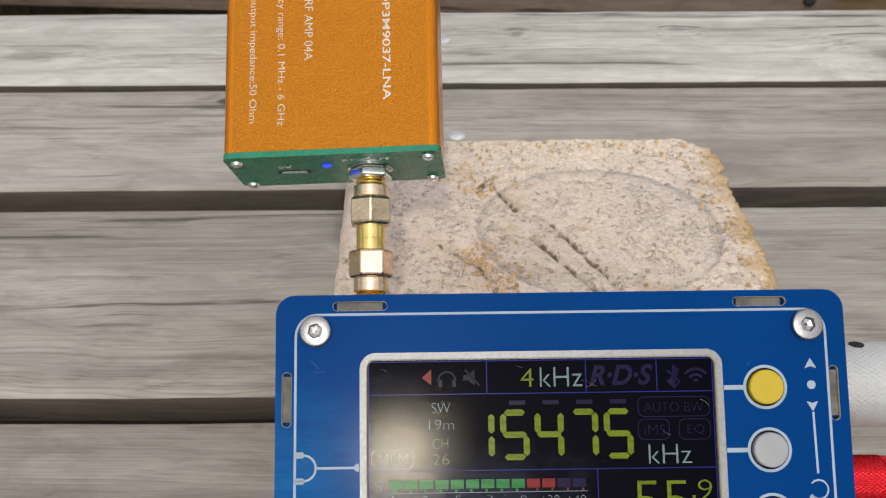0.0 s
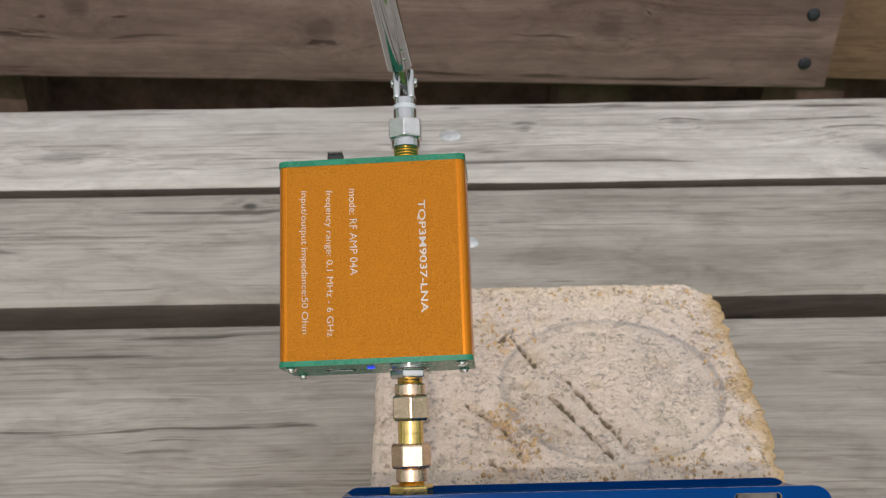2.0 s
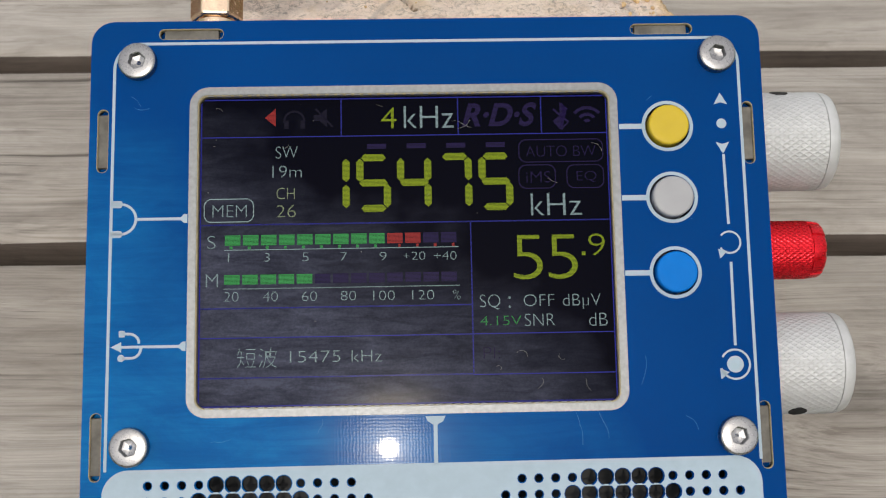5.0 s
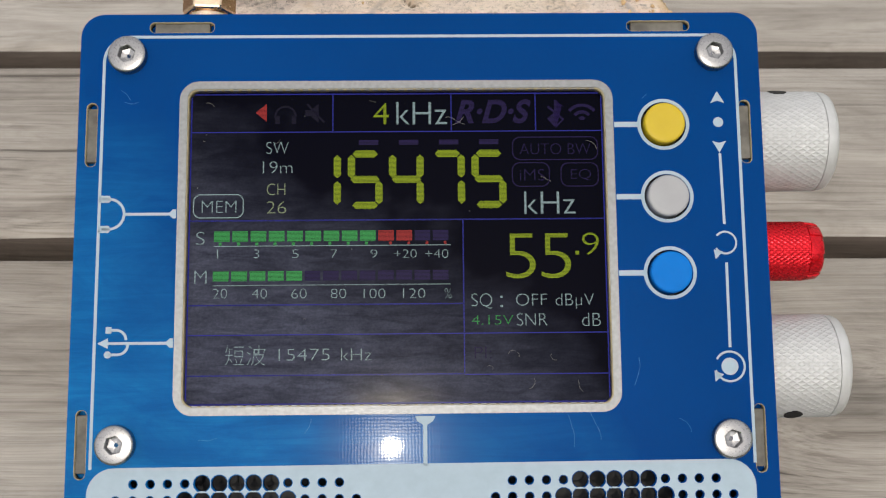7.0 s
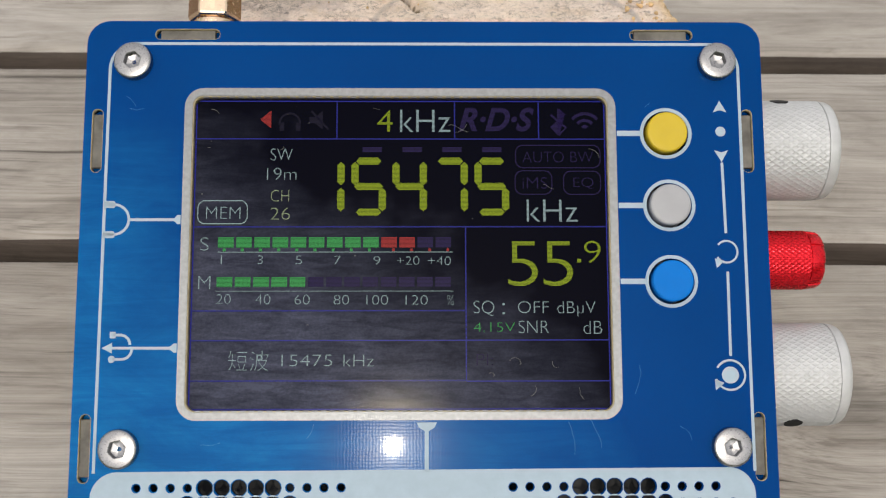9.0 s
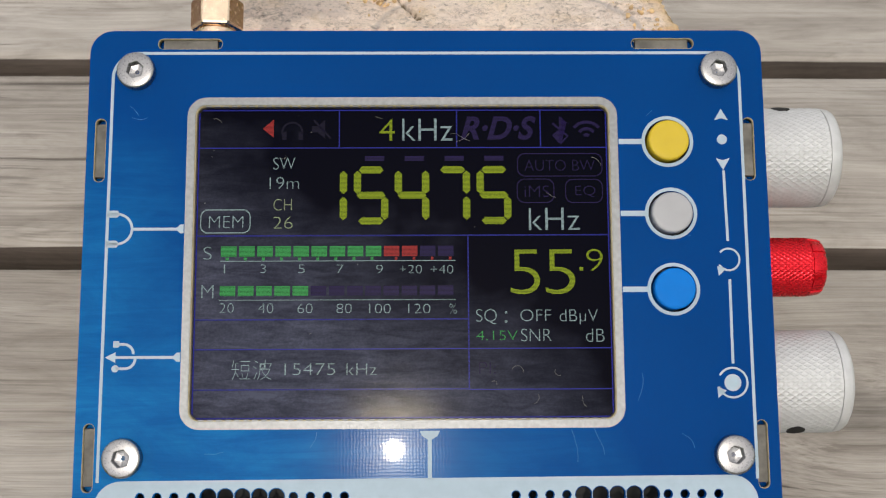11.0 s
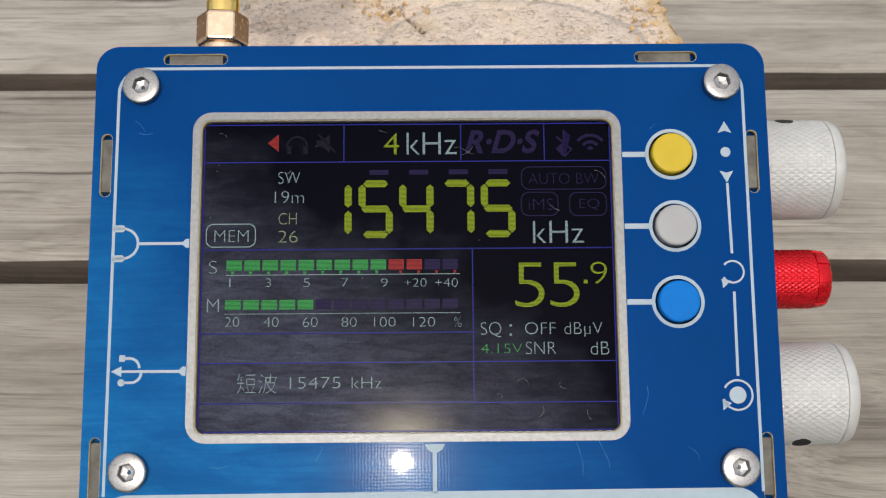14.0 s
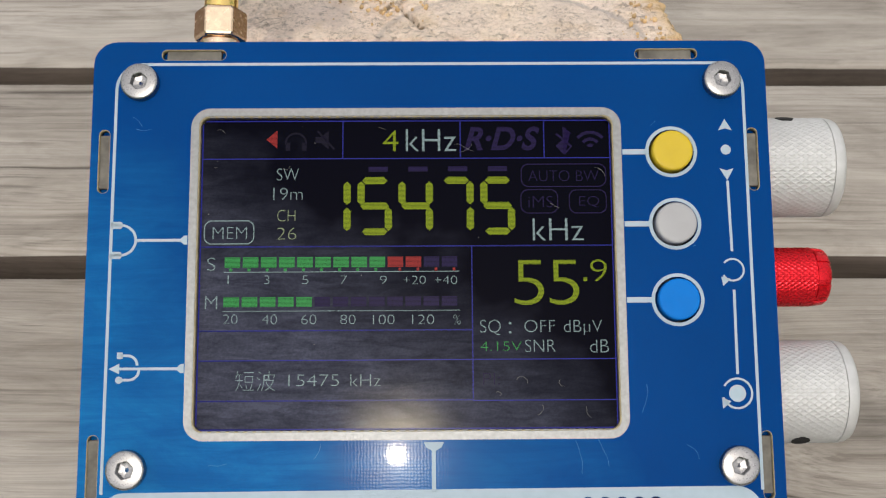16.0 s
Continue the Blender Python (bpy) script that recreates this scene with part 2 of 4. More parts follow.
def blue_board():
    n = Nodes("blue_solder_mask", (0.001, 0.046, 0.16), 0.05, spec=0.018)
    v = n.coords()
    mask = n.ramp(n.noise(v, 30, 3), (0.3, (0.0001, 0.039, 0.184)), (0.7, (0.0002, 0.046, 0.210)))
    # reflected-sky haze painted away from the knobs and low down, with smudge streaks
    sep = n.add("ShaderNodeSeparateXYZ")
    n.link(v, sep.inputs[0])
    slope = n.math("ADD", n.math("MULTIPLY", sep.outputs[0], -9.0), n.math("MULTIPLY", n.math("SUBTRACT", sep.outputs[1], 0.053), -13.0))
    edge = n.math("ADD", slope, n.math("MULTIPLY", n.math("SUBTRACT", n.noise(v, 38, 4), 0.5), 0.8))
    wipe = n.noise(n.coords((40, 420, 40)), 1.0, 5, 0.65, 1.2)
    smudged_glare = n.math("MULTIPLY", n.ramp(edge, (0.0, (0.0,)), (0.6, (0.9,))), n.ramp(wipe, (0.35, (0.55,)), (0.65, (1.0,))))
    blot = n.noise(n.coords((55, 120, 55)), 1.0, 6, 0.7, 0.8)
    smudged_glare = n.math("MULTIPLY", smudged_glare, n.ramp(blot, (0.36, (0.6,)), (0.60, (1.1,))))
    n.color(n.mix(smudged_glare, mask, (0.008, 0.148, 0.40)))
    smear = n.noise(n.coords((60, 260, 60)), 1.0, 4, 0.6, 0.5)
    n.rough(n.ramp(smear, (0.3, (0.016,)), (0.7, (0.032,))))
    # glass-fibre weave under the lacquer, in both directions
    cloth = []
    for way in ("X", "Y"):
        weave = n.add("ShaderNodeTexWave", Scale=640.0, Distortion=3.0, Detail=2.0)
        weave.bands_direction = way
        n.link(v, weave.inputs["Vector"])
        cloth.append(weave.outputs["Fac"])
    both = n.math("ADD", *cloth)
    n.bump(both, 0.008, 0.00003)
    n.bump(n.noise(v, 900, 3), 0.03, 0.00004)
    # a thin film of grease scatters the sun's reflection
    n.out.inputs["Coat Weight"].default_value = 0.04
    n.out.inputs["Coat Roughness"].default_value = 0.125
    fine = n.add("ShaderNodeBump", Strength=0.032, Distance=0.00003)
    n.link(n.math("ADD", both, n.math("MULTIPLY", n.noise(v, 1700, 3, 0.7), 4.0)), fine.inputs["Height"])
    n.link(fine.outputs[0], n.out.inputs["Coat Normal"])
    return n.mat


def screen_glass():
    n = Nodes("dark_screen", (0.0022, 0.002, 0.003), 0.10, spec=0.033)
    v = n.coords()
    n.rough(n.ramp(n.noise(v, 25, 4), (0.3, (0.05,)), (0.7, (0.085,))))
    # reflection haze painted along with finger grease, thickest over the half away from the buttons
    sep = n.add("ShaderNodeSeparateXYZ")
    n.link(v, sep.inputs[0])
    wipe = n.noise(n.coords((70, 320, 70)), 1.0, 5, 0.65, 1.5)
    slope = n.math("ADD", n.math("MULTIPLY", sep.outputs[0], -11.0), n.math("MULTIPLY", n.math("SUBTRACT", sep.outputs[1], 0.059), -18.0))
    edge = n.math("ADD", slope, n.math("MULTIPLY", n.math("SUBTRACT", n.noise(v, 45, 4), 0.5), 0.9))
    smudged_glare = n.math("MULTIPLY", n.ramp(n.math("ADD", edge, 0.08), (0.0, (0.0,)), (0.55, (1.0,))), n.ramp(wipe, (0.3, (0.45,)), (0.7, (1.0,))))
    rubbed = n.noise(n.coords((150, 560, 150), (0, 0, -0.38)), 1.0, 6, 0.7, 1.0)
    smudged_glare = n.math("MULTIPLY", smudged_glare, n.ramp(rubbed, (0.36, (0.65,)), (0.50, (0.92,)), (0.64, (1.18,))))
    smudged_glare = n.math("MULTIPLY", smudged_glare, n.ramp(n.noise(v, 2600, 3, 0.7), (0.38, (0.85,)), (0.62, (1.1,))))
    glass = n.mix(smudged_glare, (0.0007, 0.0010, 0.0050), (0.062, 0.067, 0.102))
    cell = n.add("ShaderNodeTexVoronoi", Scale=420.0, Randomness=1.0)     # dust specks
    n.link(v, cell.inputs["Vector"])
    speck = n.math("MULTIPLY", n.ramp(cell.outputs["Distance"], (0.025, (1.0,)), (0.05, (0.0,))), n.ramp(n.noise(v, 90, 3), (0.50, (0.0,)), (0.62, (1.0,))))
    n.color(n.mix(speck, glass, (0.16, 0.16, 0.165)))
    n.out.inputs["Specular Tint"].default_value = (1.0, 0.93, 0.78, 1)   # warm anti-glare film
    n.bump(n.noise(v, 4600, 2), 0.225, 0.00003)
    return n.mat


def orange_case():
    n = Nodes("orange_anodised_sandblast", (0.62, 0.19, 0.010), 0.44, 0.5, spec=0.3)
    v = n.coords()
    n.color(n.ramp(n.noise(v, 2300, 3, 0.6), (0.34, (0.44, 0.15, 0.005)), (0.50, (0.51, 0.180, 0.007)), (0.66, (0.57, 0.205, 0.009))))
    n.bump(n.noise(v, 2300, 2, 0.5), 1.0, 0.00036)
    return n.mat


def orange_edge():
    n = Nodes("orange_anodised_smooth", (0.66, 0.215, 0.010), 0.28, 0.75)
    n.rough(n.ramp(n.noise(n.coords((900, 10, 900)), 1.0, 3), (0.3, (0.22,)), (0.7, (0.34,))))
    return n.mat


def brick_clay():
    n = Nodes("pale_worn_brick", (0.56, 0.48, 0.38), 0.9, spec=0.15)
    v = n.coords()
    broad = n.noise(v, 28, 5, 0.6)
    fine = n.noise(v, 240, 5, 0.65)
    grit = n.noise(v, 1100, 3, 0.6)
    col = n.ramp(broad, (0.32, (0.84, 0.705, 0.615)), (0.5, (0.91, 0.76, 0.645)), (0.68, (0.95, 0.795, 0.64)))
    ochre = n.ramp(n.noise(v, 70, 6, 0.7), (0.52, (0.0,)), (0.64, (1.0,)))
    col = n.mix(n.math("MULTIPLY", ochre, 0.38), col, (0.62, 0.44, 0.22))
    specks = n.ramp(fine, (0.34, (0.62,)), (0.42, (1.0,)))
    col = n.mix(0.4, col, specks, "MULTIPLY")
    col = n.mix(0.6, col, n.ramp(grit, (0.33, (0.55,)), (0.42, (0.96,)), (0.56, (1.0,)), (0.66, (1.12,))), "MULTIPLY")
    pits = n.ramp(n.noise(v, 480, 3, 0.55), (0.345, (0.50,)), (0.385, (1.0,)))
    col = n.mix(0.6, col, pits, "MULTIPLY")
    # hair cracks in the worn skin
    vein = n.math("ABSOLUTE", n.math("SUBTRACT", n.noise(v, 330, 6, 0.72, 0.4), 0.5))
    crack = n.math("MULTIPLY", n.ramp(vein, (0.006, (1.0,)), (0.020, (0.0,))), n.ramp(n.noise(v, 120, 3), (0.50, (0.0,)), (0.62, (1.0,))))
    col = n.mix(n.math("MULTIPLY", crack, 0.7), col, (0.22, 0.17, 0.12))
    # worn sides keep their yellow clay
    sep = n.add("ShaderNodeSeparateXYZ")
    n.link(v, sep.inputs[0])
    side = n.math("ADD", sep.outputs[0], n.math("MULTIPLY", n.math("SUBTRACT", n.noise(v, 120, 4), 0.5), 0.012))
    mask = n.ramp(side, (0.0485, (0.0,)), (0.0515, (1.0,)))
    col = n.mix(n.math("MULTIPLY", mask, 0.8), col, (0.62, 0.39, 0.14))
    # pale grey ring stain with a darker rim
    off = n.add("ShaderNodeVectorMath")
    off.operation = "SUBTRACT"
    off.inputs[1].default_value = (0.0140, 0.0006, 0.0)
    n.link(v, off.inputs[0])
    flat = n.add("ShaderNodeVectorMath")
    flat.operation = "MULTIPLY"
    flat.inputs[1].default_value = (1 / 0.0305, 1 / 0.0292, 0.0)
    n.link(off.outputs[0], flat.inputs[0])
    length = n.add("ShaderNodeVectorMath")
    length.operation = "LENGTH"
    n.link(flat.outputs[0], length.inputs[0])
    wob = n.math("ADD", length.outputs["Value"], n.math("MULTIPLY", n.math("SUBTRACT", n.noise(v, 90, 4), 0.5), 0.07))
    ring = n.ramp(n.math("MULTIPLY", wob, 0.5), (0.0, (0.14,)), (0.44, (0.28,)), (0.487, (0.5,)), (0.498, (1.0,)), (0.508, (0.85,)), (0.52, (0.0,)))
    col = n.mix(n.math("MULTIPLY", ring, n.ramp(broad, (0.35, (0.80,)), (0.65, (0.30,)))), col, (0.40, 0.36, 0.345))
    soil = n.add("ShaderNodeAttribute")      # soil that has lodged in the scratches
    soil.attribute_name = "soil"
    lodged = n.math("MULTIPLY", soil.outputs["Fac"], n.ramp(grit, (0.25, (0.55,)), (0.6, (1.0,))))
    col = n.mix(n.ramp(lodged, (0.2, (0.0,)), (0.55, (0.85,))), col, (0.15, 0.11, 0.06))
    n.color(col)
    n.bump(n.noise(v, 520, 5, 0.7), 0.8, 0.0013)
    n.bump(fine, 0.7, 0.0012)
    n.bump(pits, 0.7, 0.0008)
    n.bump(n.math("SUBTRACT", 1.0, crack), 0.6, 0.0005)
    n.bump(grit, 0.5, 0.0004)
    return n.mat


def grass_ground():
    n = Nodes("grass_ground", (0.07, 0.13, 0.03), 0.9, spec=0.2)
    v = n.coords()
    n.color(n.ramp(n.noise(v, 6, 6, 0.7), (0.3, (0.05, 0.11, 0.015)), (0.7, (0.13, 0.24, 0.04))))
    n.bump(n.noise(v, 60, 4), 0.8, 0.02)
    return n.mat


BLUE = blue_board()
SCREEN = screen_glass()
ORANGE = orange_case()
ORANGE_EDGE = orange_edge()
BRICK = brick_clay()
GRASS = grass_ground()
LEAF = plain("leaf", (0.13, 0.30, 0.035), 0.6, grain=3, vary=0.5)

# ---- building helpers ----
MM = 0.001
TILT = 47.3                      # the receiver's face, degrees from level
FACE = pose(0, 0, 0.062, TILT)   # frame of the receiver's face: right, up along the face, out of it
ORIGIN = {}


def thing(name, origin, label, category, group="", frame_matrix=FACE):
    """A top-level thing whose parts are given in millimetres of the face's frame; origin is its base."""
    ob = new(name)
    ob.empty_display_size = 0.01
    ob.matrix_world = frame_matrix @ Matrix.Translation(Vector(origin) * MM)
    ORIGIN[ob.name] = Vector(origin)
    return tagged(ob, label, category, group)


def part(name, shape, material, parent, label="", smooth=True):
    """One mesh object under a thing or a part; the shape is a bmesh or a mesh in millimetres."""
    if isinstance(shape, bmesh.types.BMesh):
        mesh = bpy.data.meshes.new(name)
        shape.normal_update()
        shape.to_mesh(mesh)
        shape.free()
    else:
        mesh = shape
        mesh.name = name
    base = ORIGIN[parent.name]
    mesh.transform(Matrix.Scale(MM, 4) @ Matrix.Translation(-base))
    mesh.materials.clear()
    mesh.materials.append(material)
    if smooth:
        for p in mesh.polygons:
            p.use_smooth = True
        mesh.set_sharp_from_angle(angle=radians(32))
    ob = new(name, mesh)
    ob.parent = parent
    ORIGIN[ob.name] = base
    if label:
        tagged(ob, label)
    return ob


def from_curve(data):
    """The mesh of a curve or text."""
    temp = bpy.data.objects.new("temp", data)
    scene.collection.objects.link(temp)
    deps = bpy.context.evaluated_depsgraph_get()
    mesh = bpy.data.meshes.new_from_object(temp.evaluated_get(deps))
    bpy.data.objects.remove(temp)
    return mesh


def plate(loops, n0, n1):
    """A flat plate from n0 to n1: the first loop is its outline, the others are openings."""
    data = bpy.data.curves.new("outline", "CURVE")
    data.dimensions, data.fill_mode, data.extrude = "2D", "BOTH", (n1 - n0) / 2
    for loop in loops:
        s = data.splines.new("POLY")
        s.points.add(len(loop) - 1)
        for p, (x, y) in zip(s.points, loop):
            p.co = (x, y, 0, 1)
        s.use_cyclic_u = True
    mesh = from_curve(data)
    bm = bmesh.new()
    bm.from_mesh(mesh)
    bmesh.ops.remove_doubles(bm, verts=bm.verts[:], dist=1e-4)
    bm.to_mesh(mesh)
    bm.free()
    mesh.transform(Matrix.Translation((0, 0, (n0 + n1) / 2)))
    return mesh


def rounded(a0, b0, a1, b1, r, steps=6):
    pts = []
    for cx, cy, start in ((a1 - r, b1 - r, 0), (a0 + r, b1 - r, 90), (a0 + r, b0 + r, 180), (a1 - r, b0 + r, 270)):
        for k in range(steps + 1):
            w = radians(start + 90 * k / steps)
            pts.append((cx + r * math.cos(w), cy + r * math.sin(w)))
    return pts


def circle(a, b, r, steps=24):
    return [(a + r * math.cos(2 * math.pi * k / steps), b + r * math.sin(2 * math.pi * k / steps)) for k in range(steps)]


def stroke(points, width):
    """The outline of a thick open line."""
    left, right = [], []
    for k, p in enumerate(points):
        q0, q1 = points[max(0, k - 1)], points[min(len(points) - 1, k + 1)]
        d = Vector((q1[0] - q0[0], q1[1] - q0[1])).normalized() * width / 2
        left.append((p[0] - d.y, p[1] + d.x))
        right.append((p[0] + d.y, p[1] - d.x))
    return left + right[::-1]


def arc(a, b, r, start, end, steps=20):
    return [(a + r * math.cos(radians(start + (end - start) * k / steps)), b + r * math.sin(radians(start + (end - start) * k / steps))) for k in range(steps + 1)]


AXIS_TURN = {"n": Matrix.Identity(4), "b": Matrix.Rotation(radians(-90), 4, "X"), "a": Matrix.Rotation(radians(90), 4, "Y")}


def lathe(profile, place, axis="n", sides=32, phase=0.0):
    """A turned solid: profile of (radius, height along the axis) from the bottom to the top."""
    bm = bmesh.new()
    rings = []
    for r, h in profile:
        rings.append([bm.verts.new((r * math.cos(2 * math.pi * (k + phase) / sides), r * math.sin(2 * math.pi * (k + phase) / sides), h)) for k in range(sides)])
    for lo, hi in zip(rings, rings[1:]):
        for k in range(sides):
            bm.faces.new((lo[k], lo[(k + 1) % sides], hi[(k + 1) % sides], hi[k]))
    bm.faces.new(rings[0][::-1])
    bm.faces.new(rings[-1])
    bm.transform(Matrix.Translation(place) @ AXIS_TURN[axis])
    return bm


def hex_nut(flats, h0, h1, place, axis="b", phase=0.0):
    """A hexagon nut with its corners turned off at both ends."""
    r = flats / 2 / math.cos(math.pi / 6)
    body = lathe([(r * 0.90, h0), (r, h0 + 0.5), (r, h1 - 0.5), (r * 0.90, h1)], place, axis, 6, phase)
    bmesh.ops.bevel(body, geom=[e for e in body.edges], offset=0.2, segments=1, affect="EDGES")
    return body


def box(a0, b0, n0, a1, b1, n1, bevel=0.0, segments=2):
    bm = bmesh.new()
    bmesh.ops.create_cube(bm, size=1, matrix=Matrix.Translation(((a0 + a1) / 2, (b0 + b1) / 2, (n0 + n1) / 2)) @ Matrix.Diagonal((a1 - a0, b1 - b0, n1 - n0, 1)))
    if bevel:
        bmesh.ops.bevel(bm, geom=bm.edges[:], offset=bevel, segments=segments, affect="EDGES", profile=0.5)
    return bm


def lettering(text, a0, b0, a1, b1, n, turn=0, weight=0.0, shear=0.0, depth=0.02):
    """A mesh of one line of writing that fills the given rectangle; turn -90 reads downwards."""
    data = bpy.data.curves.new("writing", "FONT")
    data.body, data.offset, data.shear, data.fill_mode = text, weight, shear, "FRONT"
    mesh = from_curve(data)
    mesh.transform(Matrix.Rotation(radians(turn), 4, "Z"))
    xs, ys = [v.co.x for v in mesh.vertices], [v.co.y for v in mesh.vertices]
    if not xs:
        return mesh
    sx, sy = (a1 - a0) / max(1e-6, max(xs) - min(xs)), (b1 - b0) / max(1e-6, max(ys) - min(ys))
    for v in mesh.vertices:
        v.co = (a0 + (v.co.x - min(xs)) * sx, b0 + (v.co.y - min(ys)) * sy, n)
    return mesh


# ---- the setting ----
def slab(name, x0, y0, z0, x1, y1, z1, material, bevel=0.003, parent=None, seed=0, wear=0.0008, cuts=90, edge=None):
    """A sawn board with softened, slightly uneven edges, in metres."""
    bm = bmesh.new()
    bmesh.ops.create_cube(bm, size=1, matrix=Matrix.Diagonal((x1 - x0, y1 - y0, z1 - z0, 1)))
    along = [e for e in bm.edges if abs(e.verts[0].co.x - e.verts[1].co.x) > 1e-6]
    bmesh.ops.bevel(bm, geom=along, offset=bevel, segments=3, affect="EDGES", profile=0.5)
    along = [e for e in bm.edges if abs(e.verts[0].co.x - e.verts[1].co.x) > 1e-6]
    bmesh.ops.subdivide_edges(bm, edges=along, cuts=cuts, use_grid_fill=True)
    for v in bm.verts:
        p = v.co * 9 + Vector((seed * 7.3, 0, 0))
        v.co.y += wear * noise.noise(Vector((p.x * 1.5, 3.1 if v.co.y > 0 else 9.2, seed)))
        v.co.z += wear * 0.5 * noise.noise(Vector((p.x * 4, v.co.y * 60, seed + 4.0)))
    mesh = bpy.data.meshes.new(name)
    bm.to_mesh(mesh)
    bm.free()
    for p in mesh.polygons:
        p.use_smooth = True
    mesh.set_sharp_from_angle(angle=radians(40))
    mesh.materials.append(material)
    if edge:                                   # dark brown sides and undersides, gap shade put into their colour
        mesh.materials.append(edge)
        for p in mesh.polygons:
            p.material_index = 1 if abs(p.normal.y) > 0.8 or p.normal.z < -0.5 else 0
    ob = new(name, mesh)
    ob.parent = parent
    ob.location = ((x0 + x1) / 2, (y0 + y1) / 2, (z0 + z1) / 2)
    return ob


def sheet(name, size, z, material, cuts=40, wave=0.0):
    bm = bmesh.new()
    bmesh.ops.create_grid(bm, x_segments=cuts, y_segments=cuts, size=size)
    for v in bm.verts:
        v.co.z = z + wave * noise.noise(v.co * 0.2)
    mesh = bpy.data.meshes.new(name)
    bm.to_mesh(mesh)
    bm.free()
    mesh.materials.append(material)
    return new(name, mesh)


tagged(sheet("ground", 400, -0.72, GRASS), "sunlit green lawn around the timber table", "ground", kind="structure")


def leafy_hedge():
    """A ring of garden foliage far around the table, in many single leaves."""
    rng = random.Random(5)
    verts, faces = [], []
    for _ in range(14000):
        w = rng.uniform(0, 2 * math.pi)
        side = min(1.0, max(0.0, (math.sin(w) + 0.75) / 0.35))
        top = 2.0 + 2.6 * side + 0.7 * noise.noise(Vector((math.cos(w) * 4, math.sin(w) * 4, 1)))
        z = -0.7 + top * rng.random() ** 0.8
        r = 6.5 + rng.uniform(-0.5, 0.5) + 0.5 * noise.noise(Vector((math.cos(w) * 9, math.sin(w) * 9, z)))
        c = Vector((r * math.cos(w), r * math.sin(w), z))
        m = Euler((rng.uniform(0, 6), rng.uniform(0, 6), rng.uniform(0, 6))).to_matrix() * rng.uniform(0.07, 0.16)
        k = len(verts)
        verts += [c + m @ Vector(p) for p in ((-1, 0, 0), (0, -0.55, 0.1), (1, 0, 0), (0, 0.55, 0.1))]
        faces.append((k, k + 1, k + 2, k + 3))
    mesh = bpy.data.meshes.new("hedge")
    mesh.from_pydata(verts, [], faces)
    mesh.materials.append(LEAF)
    return tagged(new("hedge", mesh), "light green leafy hedge around the lawn", "hedge", kind="stuff")


leafy_hedge()

table = new("wooden_table")
table.matrix_world = pose(0, 0, -0.72, 0, 0, -0.6)
tagged(table, "weathered grey timber table of wide spaced boards", "table")
BOARDS = ((306, 390), (212.5, 299), (95, 198), (-12, 85.5), (-120, -22), (-226, -128))
for k, (y0, y1) in enumerate(BOARDS):
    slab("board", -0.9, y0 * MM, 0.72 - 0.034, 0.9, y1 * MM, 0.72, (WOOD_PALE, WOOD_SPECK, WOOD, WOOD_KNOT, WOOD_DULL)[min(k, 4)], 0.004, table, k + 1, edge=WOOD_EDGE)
for x in (-0.62, 0.62):
    slab("crossbeam", x - 0.03, -0.226, 0.60, x + 0.03, 0.388, 0.72 - 0.036, WOOD_BROWN, 0.003, table, 9, cuts=4)
    for y in (-0.17, 0.33):
        slab("leg", x - 0.035, y - 0.035, 0.0, x + 0.035, y + 0.035, 0.60, WOOD_BROWN, 0.003, table, 11, cuts=4)


def nail(x, y, r=0.0055):
    bm = lathe([(r * 0.7, -0.004), (r, -0.0005), (r, 0.0003), (r * 0.8, 0.0010), (r * 0.3, 0.0013)], (0, 0, 0), sides=20)
    mesh = bpy.data.meshes.new("nail_head")
    bm.to_mesh(mesh)
    bm.free()
    mesh.materials.append(STEEL_DULL)
    ob = new("nail_head", mesh)
    ob.parent = table
    ob.location = (x, y, 0.72)
    tagged(ob, "shiny round nail head")


nail(-0.0195, 0.352, 0.0058)
nail(-0.012, 0.252, 0.0036)

wall = tagged(new("back_wall"), "brown timber wall of horizontal boards behind the table", "wall", kind="structure")
wall.matrix_world = pose(0, 0.62, 0, 0, 2.2, 0)
slab("board", -1.2, 0.0, -0.098, 0.290, 0.028, 0.055, WOOD_BROWN_KNOT, 0.003, wall, 21)
# upper board is out of view, added to keep sun out of the gap
slab("board", -1.2, 0.0, 0.062, 0.290, 0.028, 0.215, WOOD_BROWN, 0.003, wall, 22)
slab("board", 0.18, 0.03, -0.104, 1.4, 0.058, 0.04, WOOD_TAN, 0.003, wall, 23)
# also unseen, added above to block the sun
slab("board", 0.18, 0.03, 0.05, 1.4, 0.058, 0.215, WOOD_TAN, 0.003, wall, 24)
for x, w in ((-0.40, 0.075), (0.12, 0.06), (0.30, 0.07)):
    slab("post", x - w / 2, 0.062, -0.72, x + w / 2, 0.12, 0.21, POST, 0.003, wall, 25, cuts=4)
# added dark sheet that closes the gap in place of its shade
slab("backing", -1.6, 0.16, -0.74, 1.6, 0.18, 0.21, GAP_SHADE, 0.003, wall, 27, cuts=4)
for x, z in ((0.268, -0.036), (0.270, -0.076)):
    bm = lathe([(0.005, -0.004), (0.005, 0.001), (0.0038, 0.0028), (0.001, 0.0033)], (0, 0, 0), sides=20)
    bm.transform(Matrix.Rotation(radians(90), 4, "X"))
    mesh = bpy.data.meshes.new("bolt_head")
    bm.to_mesh(mesh)
    bm.free()
    mesh.materials.append(STEEL_DARK)
    ob = new("bolt_head", mesh)
    ob.parent = wall
    ob.location = (x, 0.0, z)


